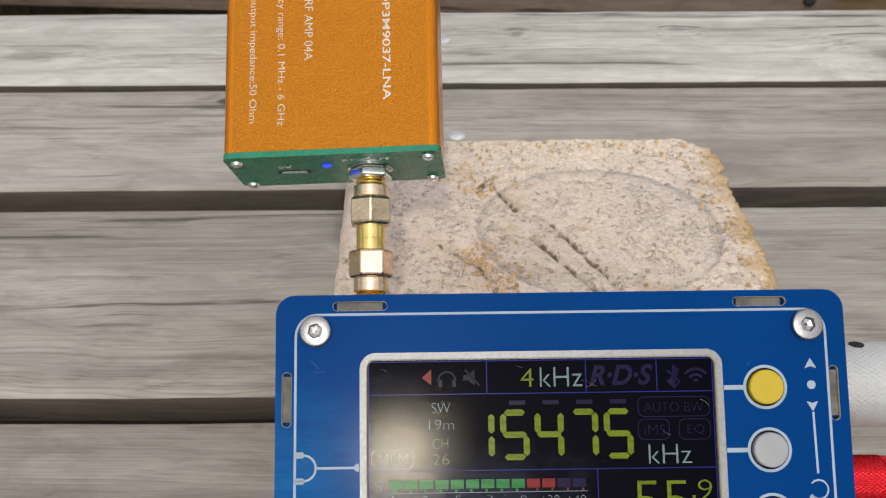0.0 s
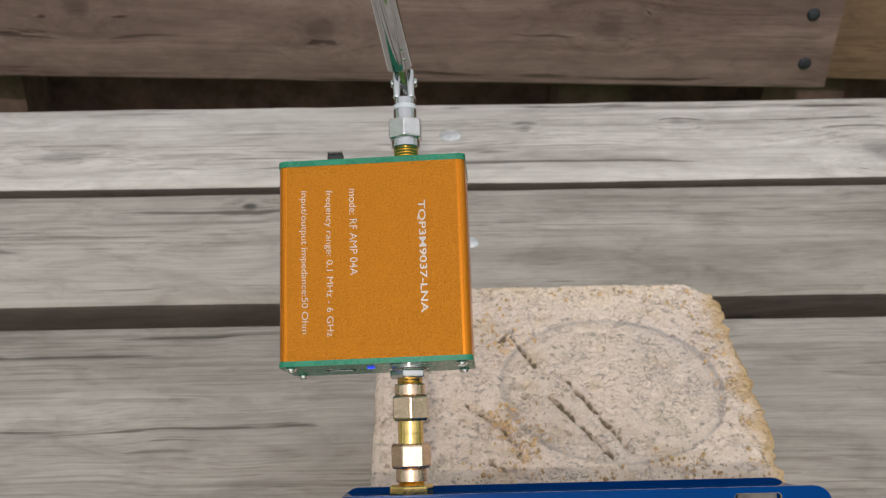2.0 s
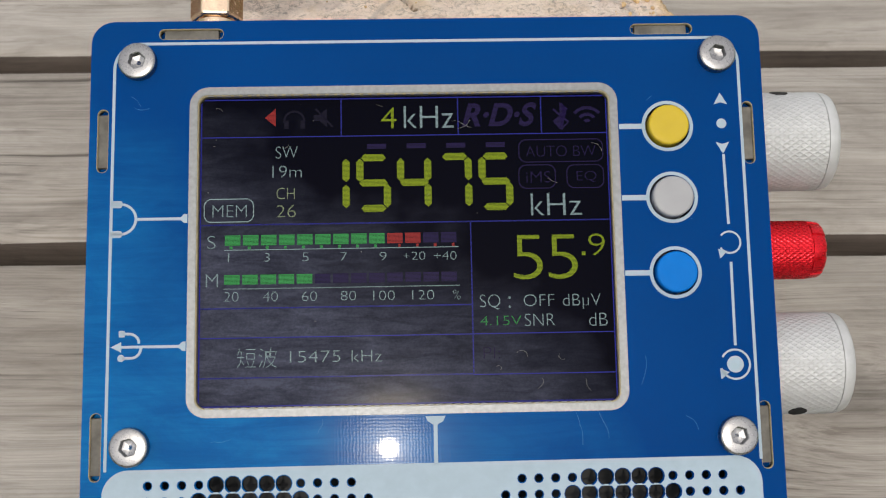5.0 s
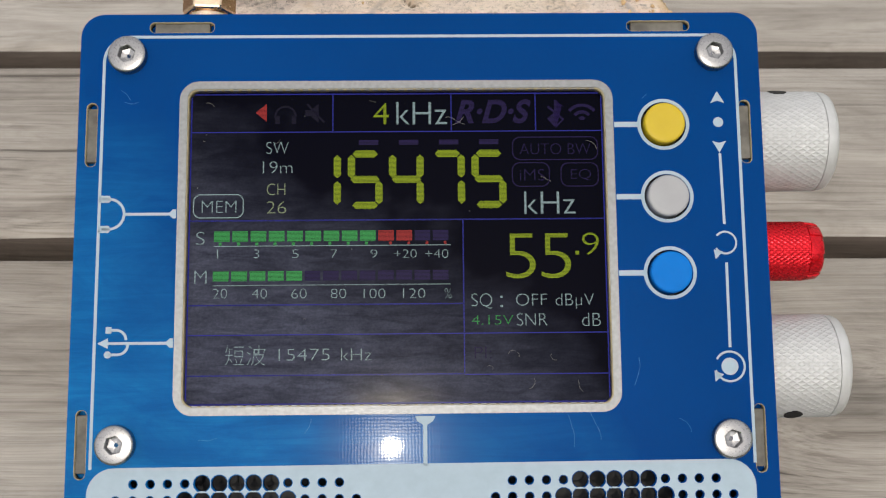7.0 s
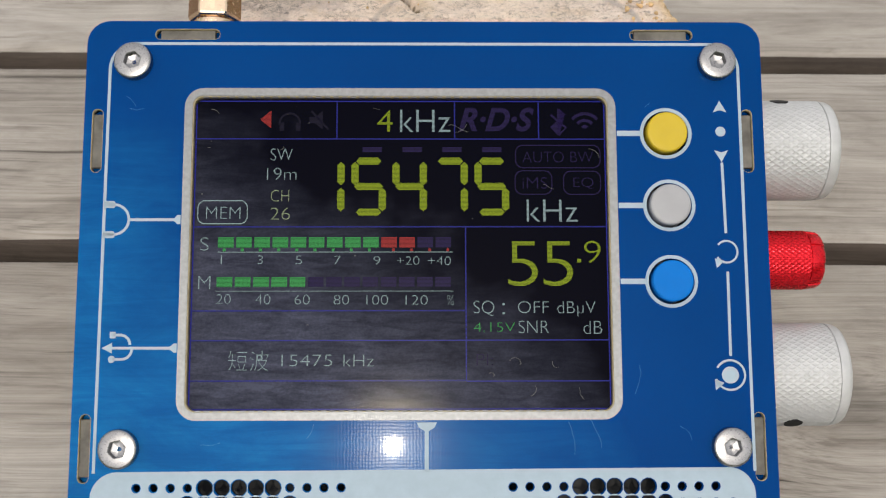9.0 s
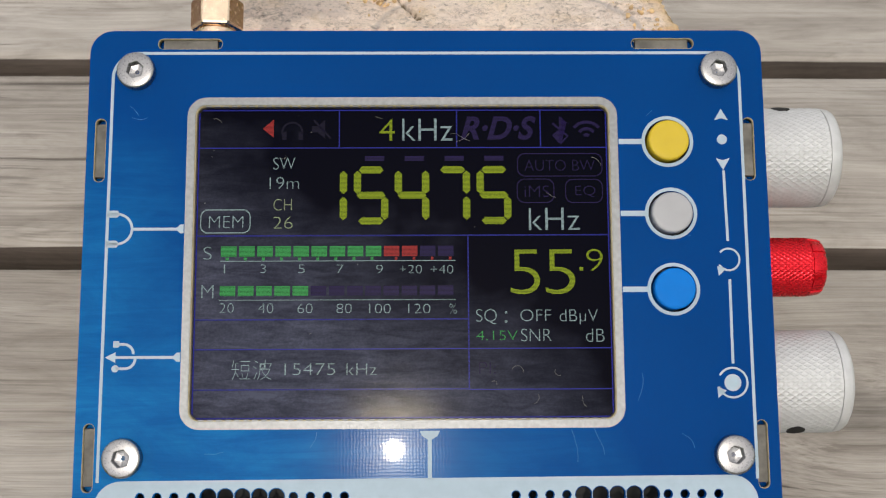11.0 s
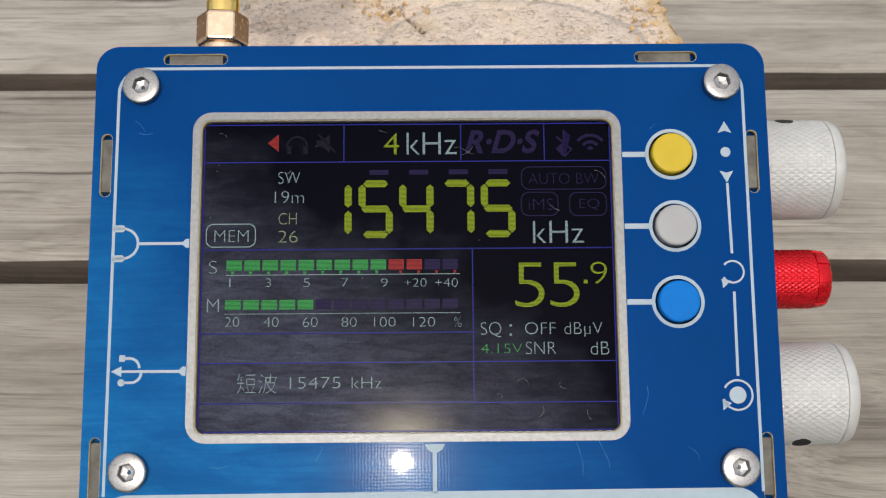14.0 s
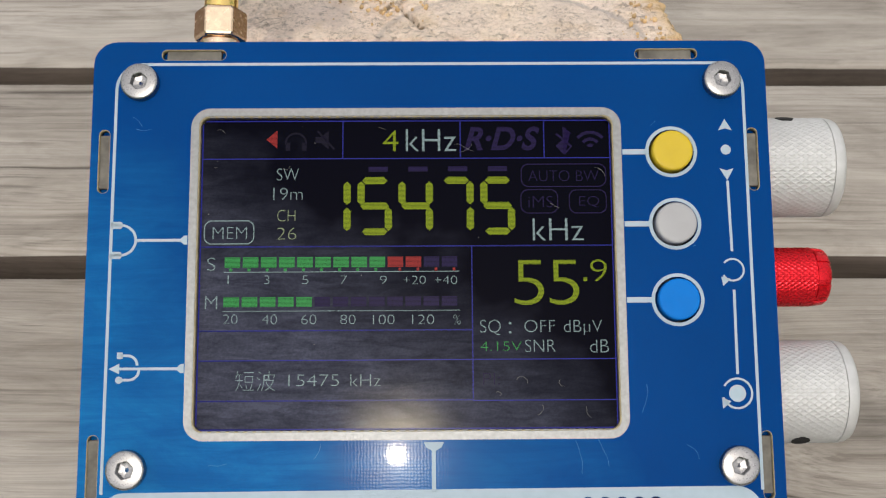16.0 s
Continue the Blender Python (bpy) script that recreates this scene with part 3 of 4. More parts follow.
# ---- the brick ----
def make_brick():
    """A worn brick, 105 x 100 x 62 mm, with pits, scratches and chipped sides."""
    hx, hy, hz = 0.0525, 0.0498, 0.0312
    nx, ny, nz = 200, 190, 50
    bm = bmesh.new()
    made = {}

    def vert(i, j, k):
        if (i, j, k) not in made:
            made[i, j, k] = bm.verts.new((hx * (2 * i / nx - 1), hy * (2 * j / ny - 1), hz * (2 * k / nz - 1)))
        return made[i, j, k]

    for i in range(nx):
        for j in range(ny):
            bm.faces.new((vert(i, j, nz), vert(i + 1, j, nz), vert(i + 1, j + 1, nz), vert(i, j + 1, nz)))
            bm.faces.new((vert(i, j, 0), vert(i, j + 1, 0), vert(i + 1, j + 1, 0), vert(i + 1, j, 0)))
    for k in range(nz):
        for i in range(nx):
            bm.faces.new((vert(i, 0, k), vert(i + 1, 0, k), vert(i + 1, 0, k + 1), vert(i, 0, k + 1)))
            bm.faces.new((vert(i, ny, k), vert(i, ny, k + 1), vert(i + 1, ny, k + 1), vert(i + 1, ny, k)))
        for j in range(ny):
            bm.faces.new((vert(0, j, k), vert(0, j, k + 1), vert(0, j + 1, k + 1), vert(0, j + 1, k)))
            bm.faces.new((vert(nx, j, k), vert(nx, j + 1, k), vert(nx, j + 1, k + 1), vert(nx, j, k + 1)))
    grooves = ((-11.8, 22.5, -6.5, 9.5, 1.6, 3.4), (-16, 21, -11.0, 25, 2.2, 2.2), (0.5, 6.5, 15.5, -24.7, 1.4, 2.9), (-3.5, -2.7, 10.5, -26.7, 1.7, 3.2), (-26.5, -5.7, -16.5, -15.7, 1.6, 2.0), (-16.5, -16, -13.5, -26, 2.2, 1.8), (-22, -27, -12, -33, 3.0, 1.5))
    dirt = {}
    bm.verts.index_update()
    for v in bm.verts:
        c = v.co.copy()
        # round the edges unevenly
        q = Vector((max(0, abs(c.x) / hx - 0.935) * hx, max(0, abs(c.y) / hy - 0.935) * hy, max(0, abs(c.z) / hz - 0.88) * hz))
        over = q.length - 0.0032
        if over > 0:
            pull = q.normalized() * over
            v.co -= Vector((math.copysign(pull.x, c.x), math.copysign(pull.y, c.y), math.copysign(pull.z, c.z)))
        w = noise.fractal(c * 220, 0.9, 2.1, 5) * 0.00040 + noise.noise(c * 60) * 0.0004 + noise.noise(c * 900) * 0.00024
        chip = max(0.0, noise.fractal(c * 95 + Vector((4, 1, 7)), 0.8, 2.0, 4) - 0.15)
        if c.z > hz * 0.97:
            v.co.z += w - 0.0016 * max(0.0, noise.fractal(c * 190, 0.7, 2.0, 4) - 0.30) - 0.0011 * max(0.0, noise.noise(c * 420) - 0.42)
            x, y = c.x / MM, c.y / MM
            for x0, y0, x1, y1, wide, deep in grooves:
                d = Vector((x1 - x0, y1 - y0))
                t = max(0, min(1, ((x - x0) * d.x + (y - y0) * d.y) / d.length_squared))
                px, py = x0 + d.x * t, y0 + d.y * t
                dist = math.hypot(x - px, y - py) + 0.5 * noise.noise(Vector((x * 0.25, y * 0.25, 2))) + 0.35 * noise.noise(Vector((x * 1.3, y * 1.3, 2)))
                dirt[v.index] = max(dirt.get(v.index, 0.0), min(1.0, deep / 2.6) * math.exp(-(dist / (wide * 0.45)) ** 2) * (0.7 + 1.1 * noise.noise(Vector((x * 0.5, y * 0.5, 8)))))
                v.co.z -= MM * deep * math.exp(-(dist / (wide * 0.42)) ** 2) * (0.6 + 0.6 * noise.noise(Vector((x * 0.2, y * 0.2, 8))))
            ring = math.hypot((x - 14.0) / 30.5, (y - 0.6) / 29.2)
            v.co.z -= 0.00040 * math.exp(-((ring - 1.0) / 0.03) ** 2)
        edge = max(abs(c.x) / hx, abs(c.y) / hy)
        if c.x > hx * 0.93:
            v.co.x += 1.6 * w + 0.0011 * noise.fractal(c * 330, 0.8, 2.0, 4) - 0.0048 * chip - 0.0026 * abs(noise.noise(Vector((c.y * 45, c.z * 25, 5)))) + 0.0012
        elif edge > 0.95:
            v.co.x -= math.copysign(abs(w) * 1.2 + 0.0012 * chip, c.x) if abs(c.x) > hx * 0.95 else 0
            v.co.y -= math.copysign(abs(w) * 1.2 + 0.0016 * chip, c.y) if abs(c.y) > hy * 0.95 else 0
        # the far right corner is broken off
        corner = (c.x / hx - 0.80) + (c.y / hy - 0.86)
        if corner > 0.12:
            v.co.x -= (corner - 0.12) * 0.022
            v.co.y -= (corner - 0.12) * 0.022
    bmesh.ops.recalc_face_normals(bm, faces=bm.faces[:])
    mesh = bpy.data.meshes.new("brick")
    bm.to_mesh(mesh)
    bm.free()
    soil = mesh.attributes.new("soil", "FLOAT", "POINT")
    soil.data.foreach_set("value", [max(0.0, min(1.0, dirt.get(k, 0.0))) for k in range(len(mesh.vertices))])
    for p in mesh.polygons:
        p.use_smooth = True
    mesh.materials.append(BRICK)
    ob = new("brick", mesh)
    ob.matrix_world = pose(0.0085, 0.0877, 0.0312)
    return tagged(ob, "pale worn brick with ring stain, lying on the boards", "brick")


make_brick()


def crumbs():
    """Loose ochre crumbs that lie on the brick's worn places."""
    rng = random.Random(21)
    bm = bmesh.new()
    spots = [(-13, -24, 4, 6), (-17, -13, 3, 4), (-12, -20, 7, 8), (-20, -34, 10, 6), (3, -38, 16, 4), (26, -33, 10, 5), (47, -8, 3, 30), (44, 20, 3, 16), (-15, 22, 6, 6), (5, 41, 26, 4)]
    for _ in range(650):
        cx, cy, sx, sy = rng.choice(spots)
        x, y = cx + rng.gauss(0, sx * 0.85), cy + rng.gauss(0, sy * 0.85)
        if abs(x) > 49 or abs(y) > 46:
            continue
        r = rng.choice((0.15, 0.2, 0.25, 0.35, 0.5, 0.65)) * rng.uniform(0.7, 1.2)
        made = bmesh.ops.create_icosphere(bm, subdivisions=1, radius=r * MM)
        turn = Euler((rng.uniform(0, 6), rng.uniform(0, 6), rng.uniform(0, 6))).to_matrix()
        for v in made["verts"]:
            p = v.co * rng.uniform(0.7, 1.25)
            p.z *= 0.7
            v.co = turn @ p + Vector((x * MM, y * MM, (31.3 + r * 0.25) * MM))
    mesh = bpy.data.meshes.new("crumbs")
    bm.to_mesh(mesh)
    bm.free()
    mesh.materials.append(CRUMB)
    ob = new("brick_crumbs", mesh)
    ob.matrix_world = pose(0.0085, 0.0877, 0.0312)
    tagged(ob, "loose ochre crumbs lying on the worn brick", "crumbs", kind="stuff")


crumbs()

# ---- the radio receiver ----
radio = thing("radio_receiver", (3.6, -59, -26), "blue circuit-board radio receiver with lit screen, leaning on a brick", "radio")

GRILLE_HOLES = []
for side_a in (-39.4, 17.0):
    for row in range(8):
        first, last = (0, 13) if row == 0 else (-1, 14) if row < 7 else (0, 13)
        for col in range(first, last):
            far = math.hypot(col - 6, (row - 4) * 1.05)
            r = 1.22 if far < 4.75 else 0.62
            GRILLE_HOLES.append((side_a + 2.55 * col, -35.8 - 2.4 * row, r))
LEFT, RIGHT, TOP, BOTTOM = -49.5, 57.2, 36.8, -59.0
SLOTS = ((-38.9, 33.75, -28.6, 35.55), (36.4, 33.75, 46.5, 35.55), (-48.3, 12.3, -46.5, 22.5), (53.7, 12.3, 55.5, 22.5), (-48.3, -35.1, -46.5, -24.8), (53.7, -35.1, 55.5, -24.8))
openings = [rounded(*s, 0.85, 4) for s in SLOTS]
openings.append(rounded(-32.65, -24.65, 32.65, 24.65, 1.6))
openings += [circle(x, y, 3.55) for x, y in ((41.7, 18.6), (41.9, 7.1), (41.9, -4.8))]
openings += [circle(x, y, r, 14 if r > 1 else 10) for x, y, r in GRILLE_HOLES]
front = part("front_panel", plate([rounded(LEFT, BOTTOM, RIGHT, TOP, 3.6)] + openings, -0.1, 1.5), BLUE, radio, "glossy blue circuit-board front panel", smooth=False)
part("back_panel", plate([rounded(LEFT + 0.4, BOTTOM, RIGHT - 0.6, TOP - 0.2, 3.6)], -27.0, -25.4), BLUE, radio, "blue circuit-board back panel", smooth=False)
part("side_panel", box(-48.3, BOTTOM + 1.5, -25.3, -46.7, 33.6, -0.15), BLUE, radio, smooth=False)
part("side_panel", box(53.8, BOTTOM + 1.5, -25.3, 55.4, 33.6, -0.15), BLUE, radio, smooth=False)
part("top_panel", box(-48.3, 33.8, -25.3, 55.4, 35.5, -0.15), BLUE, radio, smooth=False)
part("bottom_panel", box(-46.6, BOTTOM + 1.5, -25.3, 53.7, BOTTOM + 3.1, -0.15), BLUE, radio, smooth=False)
for a0, b0, a1, b1 in SLOTS:
    if a1 - a0 > 5:
        tab = box(a0 + 0.8, b0 + 0.05, -0.1, a1 - 0.9, b1 - 0.1, 0.95, 0.08, 1)
    else:
        tab = box(a0 + 0.05, b0 + 0.9, -0.1, a1 - 0.1, b1 - 0.8, 0.95, 0.08, 1)
    part("tab", tab, PCB_TAB, radio, "grey board tab in its slot", smooth=False)
    part("slot_rim", plate([rounded(a0, b0, a1, b1, 0.85, 4), rounded(a0 + 0.08, b0 + 0.08, a1 - 0.08, b1 - 0.08, 0.8, 4)], 0.2, 1.46), PCB_EDGE, front, smooth=False)

# printed marks on the front panel
P0, P1 = 1.5, 1.53


def printed(name, *loops, material=SILK):
    return part(name, plate(loops, P0 - 0.05, P1), material, front, smooth=False)


printed("printed_line", stroke([(-45.85, -33.6), (-45.75, 29.1)] + arc(-41.75, 29.1, 4.0, 180, 90, 8)[1:] + arc(49.5, 29.1, 4.0, 90, 0, 8) + [(53.6, -33.6)], 0.46))
printed("grille_field", [(-46.3, BOTTOM + 3), (-46.3, -38.0)] + arc(-42.3, -37.4, 4.0, 180, 90, 8)[1:] + arc(49.6, -37.0, 4.0, 90, 0, 8) + [(53.6, BOTTOM + 3)], *[circle(x, y, r + 0.12, 14 if r > 1 else 10) for x, y, r in GRILLE_HOLES])
for x, y in ((41.7, 18.6), (41.9, 7.1), (41.9, -4.8)):
    printed("button_ring", circle(x, y, 4.1, 40), circle(x, y, 3.56, 40))
    printed("printed_line", [(34.0, y - 0.42), (x - 4.0, y - 0.42), (x - 4.0, y + 0.42), (34.0, y + 0.42)])
printed("headphone_mark", stroke([(-45.4, 7.25)] + arc(-44.3, 4.9, 2.35, 90, -90, 16) + [(-45.4, 2.55)], 0.4))
for y in (7.25, 2.55):
    printed("headphone_mark", rounded(-45.9, y - 0.55, -44.1, y + 0.55, 0.3, 3))
printed("printed_line", [(-41.95, 4.65), (-35.0, 4.65), (-34.5, 4.2), (-34.0, 4.2), (-34.0, 5.6), (-34.5, 5.6), (-35.0, 5.1), (-41.95, 5.1)])
printed("usb_mark", [(-45.4, -14.9), (-43.8, -14.1), (-43.8, -15.1), (-35.0, -15.15), (-34.5, -15.6), (-34.0, -15.6), (-34.0, -14.2), (-34.5, -14.2), (-35.0, -14.7), (-43.8, -14.7), (-43.8, -15.7)])
printed("usb_mark", stroke([(-43.7, -12.9), (-42.6, -12.9)] + arc(-42.6, -14.4, 1.5, 90, 0, 8), 0.4))
printed("usb_mark", stroke([(-43.7, -16.6), (-42.3, -16.6)] + arc(-42.3, -15.1, 1.5, -90, 0, 8), 0.4))
printed("usb_mark", rounded(-44.2, -13.4, -43.3, -12.4, 0.1, 2))
printed("usb_mark", circle(-43.8, -16.6, 0.55, 16))
printed("arrow_mark", [(49.25, 22.0), (50.35, 22.35), (51.45, 22.0), (50.35, 23.9)])
printed("arrow_mark", [(49.25, 15.9), (50.35, 15.55), (51.45, 15.9), (50.35, 14.0)])
printed("dot_mark", circle(50.35, 18.9, 0.8))
printed("printed_line", stroke([(50.4, 13.9), (50.6, 2.7)], 0.42))
printed("printed_line", stroke([(50.65, -3.3), (50.6, -16.3)], 0.42))
printed("turn_mark", stroke(arc(50.6, -0.2, 1.7, 140, -150, 24), 0.3))
printed("turn_mark", [(48.75, -1.25), (50.2, -1.6), (49.0, -2.75)])
printed("turn_mark", stroke(arc(50.45, -19.2, 2.25, 150, -165, 28), 0.32))
printed("turn_mark", [(48.05, -19.8), (49.5, -20.4), (48.15, -21.5)])
printed("dot_mark", circle(50.45, -19.2, 1.3))
printed("printed_line", [(2.5, -26.2), (2.9, -27.0), (3.75, -27.5), (3.75, -33.5), (4.35, -33.5), (4.35, -27.5), (5.2, -27.0), (5.6, -26.2)])

# screen surround and screen
part("screen_surround", plate([rounded(-33.85, -25.85, 33.85, 25.85, 3.0, 8), rounded(-32.62, -24.62, 32.62, 24.62, 1.6, 8)], 1.4, 1.6), TIN, front, "tinned silver surround of the screen", smooth=False)
part("opening_rim", plate([rounded(-32.64, -24.64, 32.64, 24.64, 1.6, 8), rounded(-32.46, -24.46, 32.46, 24.46, 1.5, 8)], -0.05, 1.45), PCB_EDGE, front, smooth=False)
# plated teeth along the long sides of the opening
bm = bmesh.new()
for row in (-24.5, 24.5):
    for k in range(46):
        a = -30.6 + 1.36 * k
        bmesh.ops.create_cube(bm, size=1, matrix=Matrix.Translation((a, row, 1.05)) @ Matrix.Diagonal((0.86, 0.22, 0.8, 1)))
tagged(part("plated_teeth", bm, TIN, front, smooth=False), "small tinned teeth along the screen opening", kind="stuff")
display = part("display", box(-34.5, -27.5, -3.0, 34.5, 27.5, -0.12), SCREEN, radio, "dark lit display screen", smooth=False)
T0 = -0.09


def lit(name, loops, material):
    return part(name, plate(loops, T0 - 0.02, T0), material, display, smooth=False)


def lcd_text(text, a0, b0, a1, b1, material, weight=-0.020, shear=0.0):
    return part("lit_text", lettering(text, a0, b0, a1, b1, T0, 0, weight, shear), material, display, smooth=False)


def lit_frame(a0, b0, a1, b1, material, w=0.16):
    lit("lit_frame", [rounded(a0, b0, a1, b1, 1.2, 5), rounded(a0 + w, b0 + w, a1 - w, b1 - w, 1.1, 5)], material)


def lit_bar(a0, b0, a1, b1, material, name="lit_bar"):
    lit(name, [[(a0, b0), (a1, b0), (a1, b1), (a0, b1)]], material)


lit("lit_frame", [[(-32.4, -24.3), (32.4, -24.3), (32.4, 24.3), (-32.4, 24.3)], [(-32.2, -24.1), (32.2, -24.1), (32.2, 24.1), (-32.2, 24.1)]], BLUE_LINE)
for y in (18.05, 4.0):
    lit_bar(-32.2, y - 0.09, 32.2, y + 0.09, BLUE_LINE, "lit_line")
for y in (-9.15, -13.75, -19.9):
    lit_bar(-32.2, y - 0.09, 10.1, y + 0.09, BLUE_LINE, "lit_line")
for y in (-13.72, -20.02):
    lit_bar(10.2, y - 0.09, 32.2, y + 0.09, BLUE_LINE, "lit_line")
for x in (-10.14, 8.5, 21.83):
    lit_bar(x - 0.09, 18.2, x + 0.09, 24.1, BLUE_LINE, "lit_line")
lit_bar(10.06, -20.0, 10.24, 3.9, BLUE_LINE, "lit_line")
lit_bar(-28.5, -0.07, 8.2, 0.06, PALE, "lit_line")
lit_bar(-28.6, -6.18, 8.2, -6.05, PALE, "lit_line")
for k in range(13):
    a0 = -28.45 + 2.825 * k
    lit_bar(a0, 0.70, a0 + 2.42, 2.35, GREEN if k < 9 else RED if k < 11 else DIM)
    lit_bar(a0 + (0.75 if k < 9 else 1.7), 0.10, a0 + (1.2 if k < 9 else 2.1), 0.62, GREEN if k < 9 else RED)
    lit_bar(a0 - 0.06, -5.42, a0 + 2.36, -3.88, GREEN if k < 5 else DIM)
lcd_text("SW", -20.57, 14.6, -17.07, 16.5, PALE)
lcd_text("19m", -21.04, 11.51, -16.42, 13.39, PALE)
lcd_text("CH", -20.38, 8.01, -17.52, 9.85, OLIVE)
lcd_text("26", -20.41, 5.09, -17.35, 7.05, OLIVE)
lcd_text("MEM", -30.44, 5.31, -25.06, 7.15, PALE)
lcd_text("4", -3.78, 19.26, -1.34, 22.7, LIME, -0.01)
lcd_text("kHz", -0.14, 19.24, 7.83, 22.82, PALE, -0.012)
lcd_text("R·D·S", 9.12, 19.28, 21.15, 23.18, DIM, 0.03, 0.3)
lcd_text("AUTO BW", 19.23, 14.27, 30.39, 16.03, DIM)
lcd_text("iMS", 19.19, 10.08, 23.07, 11.88, DIM)
lcd_text("EQ", 27.22, 10.04, 30.37, 11.83, DIM)
lcd_text("kHz", 19.78, 4.79, 27.8, 8.31, PALE, -0.012)
lcd_text("S", -31.24, 0.27, -29.91, 2.31, PALE)
lit_bar(-27.95, -1.81, -27.75, -0.49, PALE)
lcd_text("3", -22.29, -1.85, -21.43, -0.52, PALE)
lcd_text("5", -16.39, -1.89, -15.35, -0.56, PALE)
lcd_text("7", -10.4, -1.92, -9.35, -0.6, PALE)
lcd_text("9", -4.23, -1.96, -3.17, -0.64, PALE)
lcd_text("+20", -0.57, -1.99, 2.92, -0.68, PALE)
lcd_text("+40", 4.28, -2.02, 7.82, -0.71, PALE)
lcd_text("M", -31.35, -5.77, -29.47, -3.75, PALE)
lcd_text("20", -28.5, -8.07, -26.27, -6.57, PALE)
lcd_text("40", -22.48, -8.11, -20.15, -6.61, PALE)
lcd_text("60", -16.4, -8.15, -14.07, -6.65, PALE)
lcd_text("80", -10.35, -8.18, -7.99, -6.69, PALE)
lcd_text("100", -5.29, -8.22, -1.95, -6.73, PALE)
lcd_text("120", 0.78, -8.26, 4.21, -6.77, PALE)
lcd_text("%", 7.18, -8.3, 8.32, -6.79, PALE)
for a in (16.62, 22.12):
    lcd_text("5", a, -5.33, a + 4.75, 1.67, LIME, -0.015)
lit_bar(27.58, -1.67, 28.17, -1.1, LIME)
lcd_text("9", 28.68, -1.73, 31.26, 1.73, LIME)
lcd_text("SQ", 11.28, -9.99, 14.52, -7.64, PALE)
lcd_text(":", 15.76, -9.75, 16.22, -8.0, PALE)
lcd_text("OFF", 18.21, -9.55, 22.99, -7.7, PALE)
lcd_text("dBµV", 24.34, -10.07, 30.28, -7.74, PALE)
lcd_text("4.15V", 11.34, -12.47, 17.72, -10.99, GREEN)
lcd_text("SNR", 18.24, -12.69, 23.01, -10.72, PALE)
lcd_text("dB", 28.35, -12.76, 31.24, -10.77, PALE)
lcd_text("PI:", 11.72, -17.63, 14.27, -15.83, DIM)
lcd_text("短波", -26.43, -18.41, -20.22, -15.33, PALE)
lcd_text("15475", -18.27, -17.66, -10.49, -15.9, PALE)
lcd_text("kHz", -8.74, -17.72, -4.08, -15.94, PALE)
lit_frame(-31.81, 4.4, -23.92, 8.24, PALE)
lit_frame(18.04, 13.36, 31.61, 17.13, DIM)
lit_frame(17.93, 9.11, 23.9, 13.01, DIM)
lit_frame(25.59, 9.07, 31.59, 12.96, DIM)
lit("arrow_mark", [[(-22.28, 21.2), (-20.54, 19.78), (-20.54, 22.68)]], RED)
for k in range(4):
    lit_bar(-6.05 + 6.3 * k, 15.92, -3.01 + 6.3 * k, 16.72, DIM)

# seven-segment figures of the frequency
SEGMENTS = {"1": "bc", "5": "afgcd", "4": "fgbc", "7": "abc"}


def figure(digit, a0, b0, w=5.45, h=9.3, t=1.14):
    ha = h / 2

    def flat(x0, x1, y):
        return [(x0, y), (x0 + t * 0.45, y + t / 2), (x1 - t * 0.45, y + t / 2), (x1, y), (x1 - t * 0.45, y - t / 2), (x0 + t * 0.45, y - t / 2)]

    def tall(x, y0, y1):
        return [(x, y0), (x + t / 2, y0 + t * 0.45), (x + t / 2, y1 - t * 0.45), (x, y1), (x - t / 2, y1 - t * 0.45), (x - t / 2, y0 + t * 0.45)]

    g = 0.22
    shapes = {"a": flat(a0 + 0.75, a0 + w - 0.75, b0 + h - t / 2), "g": flat(a0 + 0.45, a0 + w - 0.45, b0 + ha), "d": flat(a0 + 0.75, a0 + w - 0.75, b0 + t / 2),
              "f": tall(a0 + t / 2, b0 + ha + g, b0 + h - 0.7), "b": tall(a0 + w - t / 2, b0 + ha + g, b0 + h - 0.7),
              "e": tall(a0 + t / 2, b0 + 0.7, b0 + ha - g), "c": tall(a0 + w - t / 2, b0 + 0.7, b0 + ha - g)}
    for s in SEGMENTS[digit]:
        lit("figure_segment", [shapes[s]], LIME)


for digit, a0 in zip("15475", (-14.3, -7.79, -1.34, 5.11, 11.6)):
    figure(digit, a0, 5.75)
# dim marks of the status line
lit("status_mark", [stroke([(25.0, 18.7), (25.0, 23.1), (26.2, 22.0), (23.8, 19.9)], 0.35)], DIM)
lit("status_mark", [stroke([(25.0, 18.7), (26.2, 19.9), (23.8, 22.0)], 0.35)], DIM)
for r in (0.5, 1.5, 2.6):
    lit("status_mark", [stroke(arc(29.2, 19.6, r, 140, 40, 10), 0.5)], DIM)
lit("status_mark", [stroke(arc(-17.6, 20.6, 1.6, 190, -10, 16), 0.3)], FAINT)
for x in (-19.2, -16.6):
    lit_bar(x, 19.4, x + 0.7, 20.7, FAINT, "status_mark")
lit("status_mark", [[(-14.5, 20.6), (-13.6, 20.6), (-12.4, 19.6), (-12.4, 22.6), (-13.6, 21.6), (-14.5, 21.6)]], FAINT)
lit("status_mark", [stroke([(-14.2, 22.6), (-11.5, 19.6)], 0.3)], FAINT)

# dust fibres on the screen and hairline scratches on the board
rng = random.Random(12)


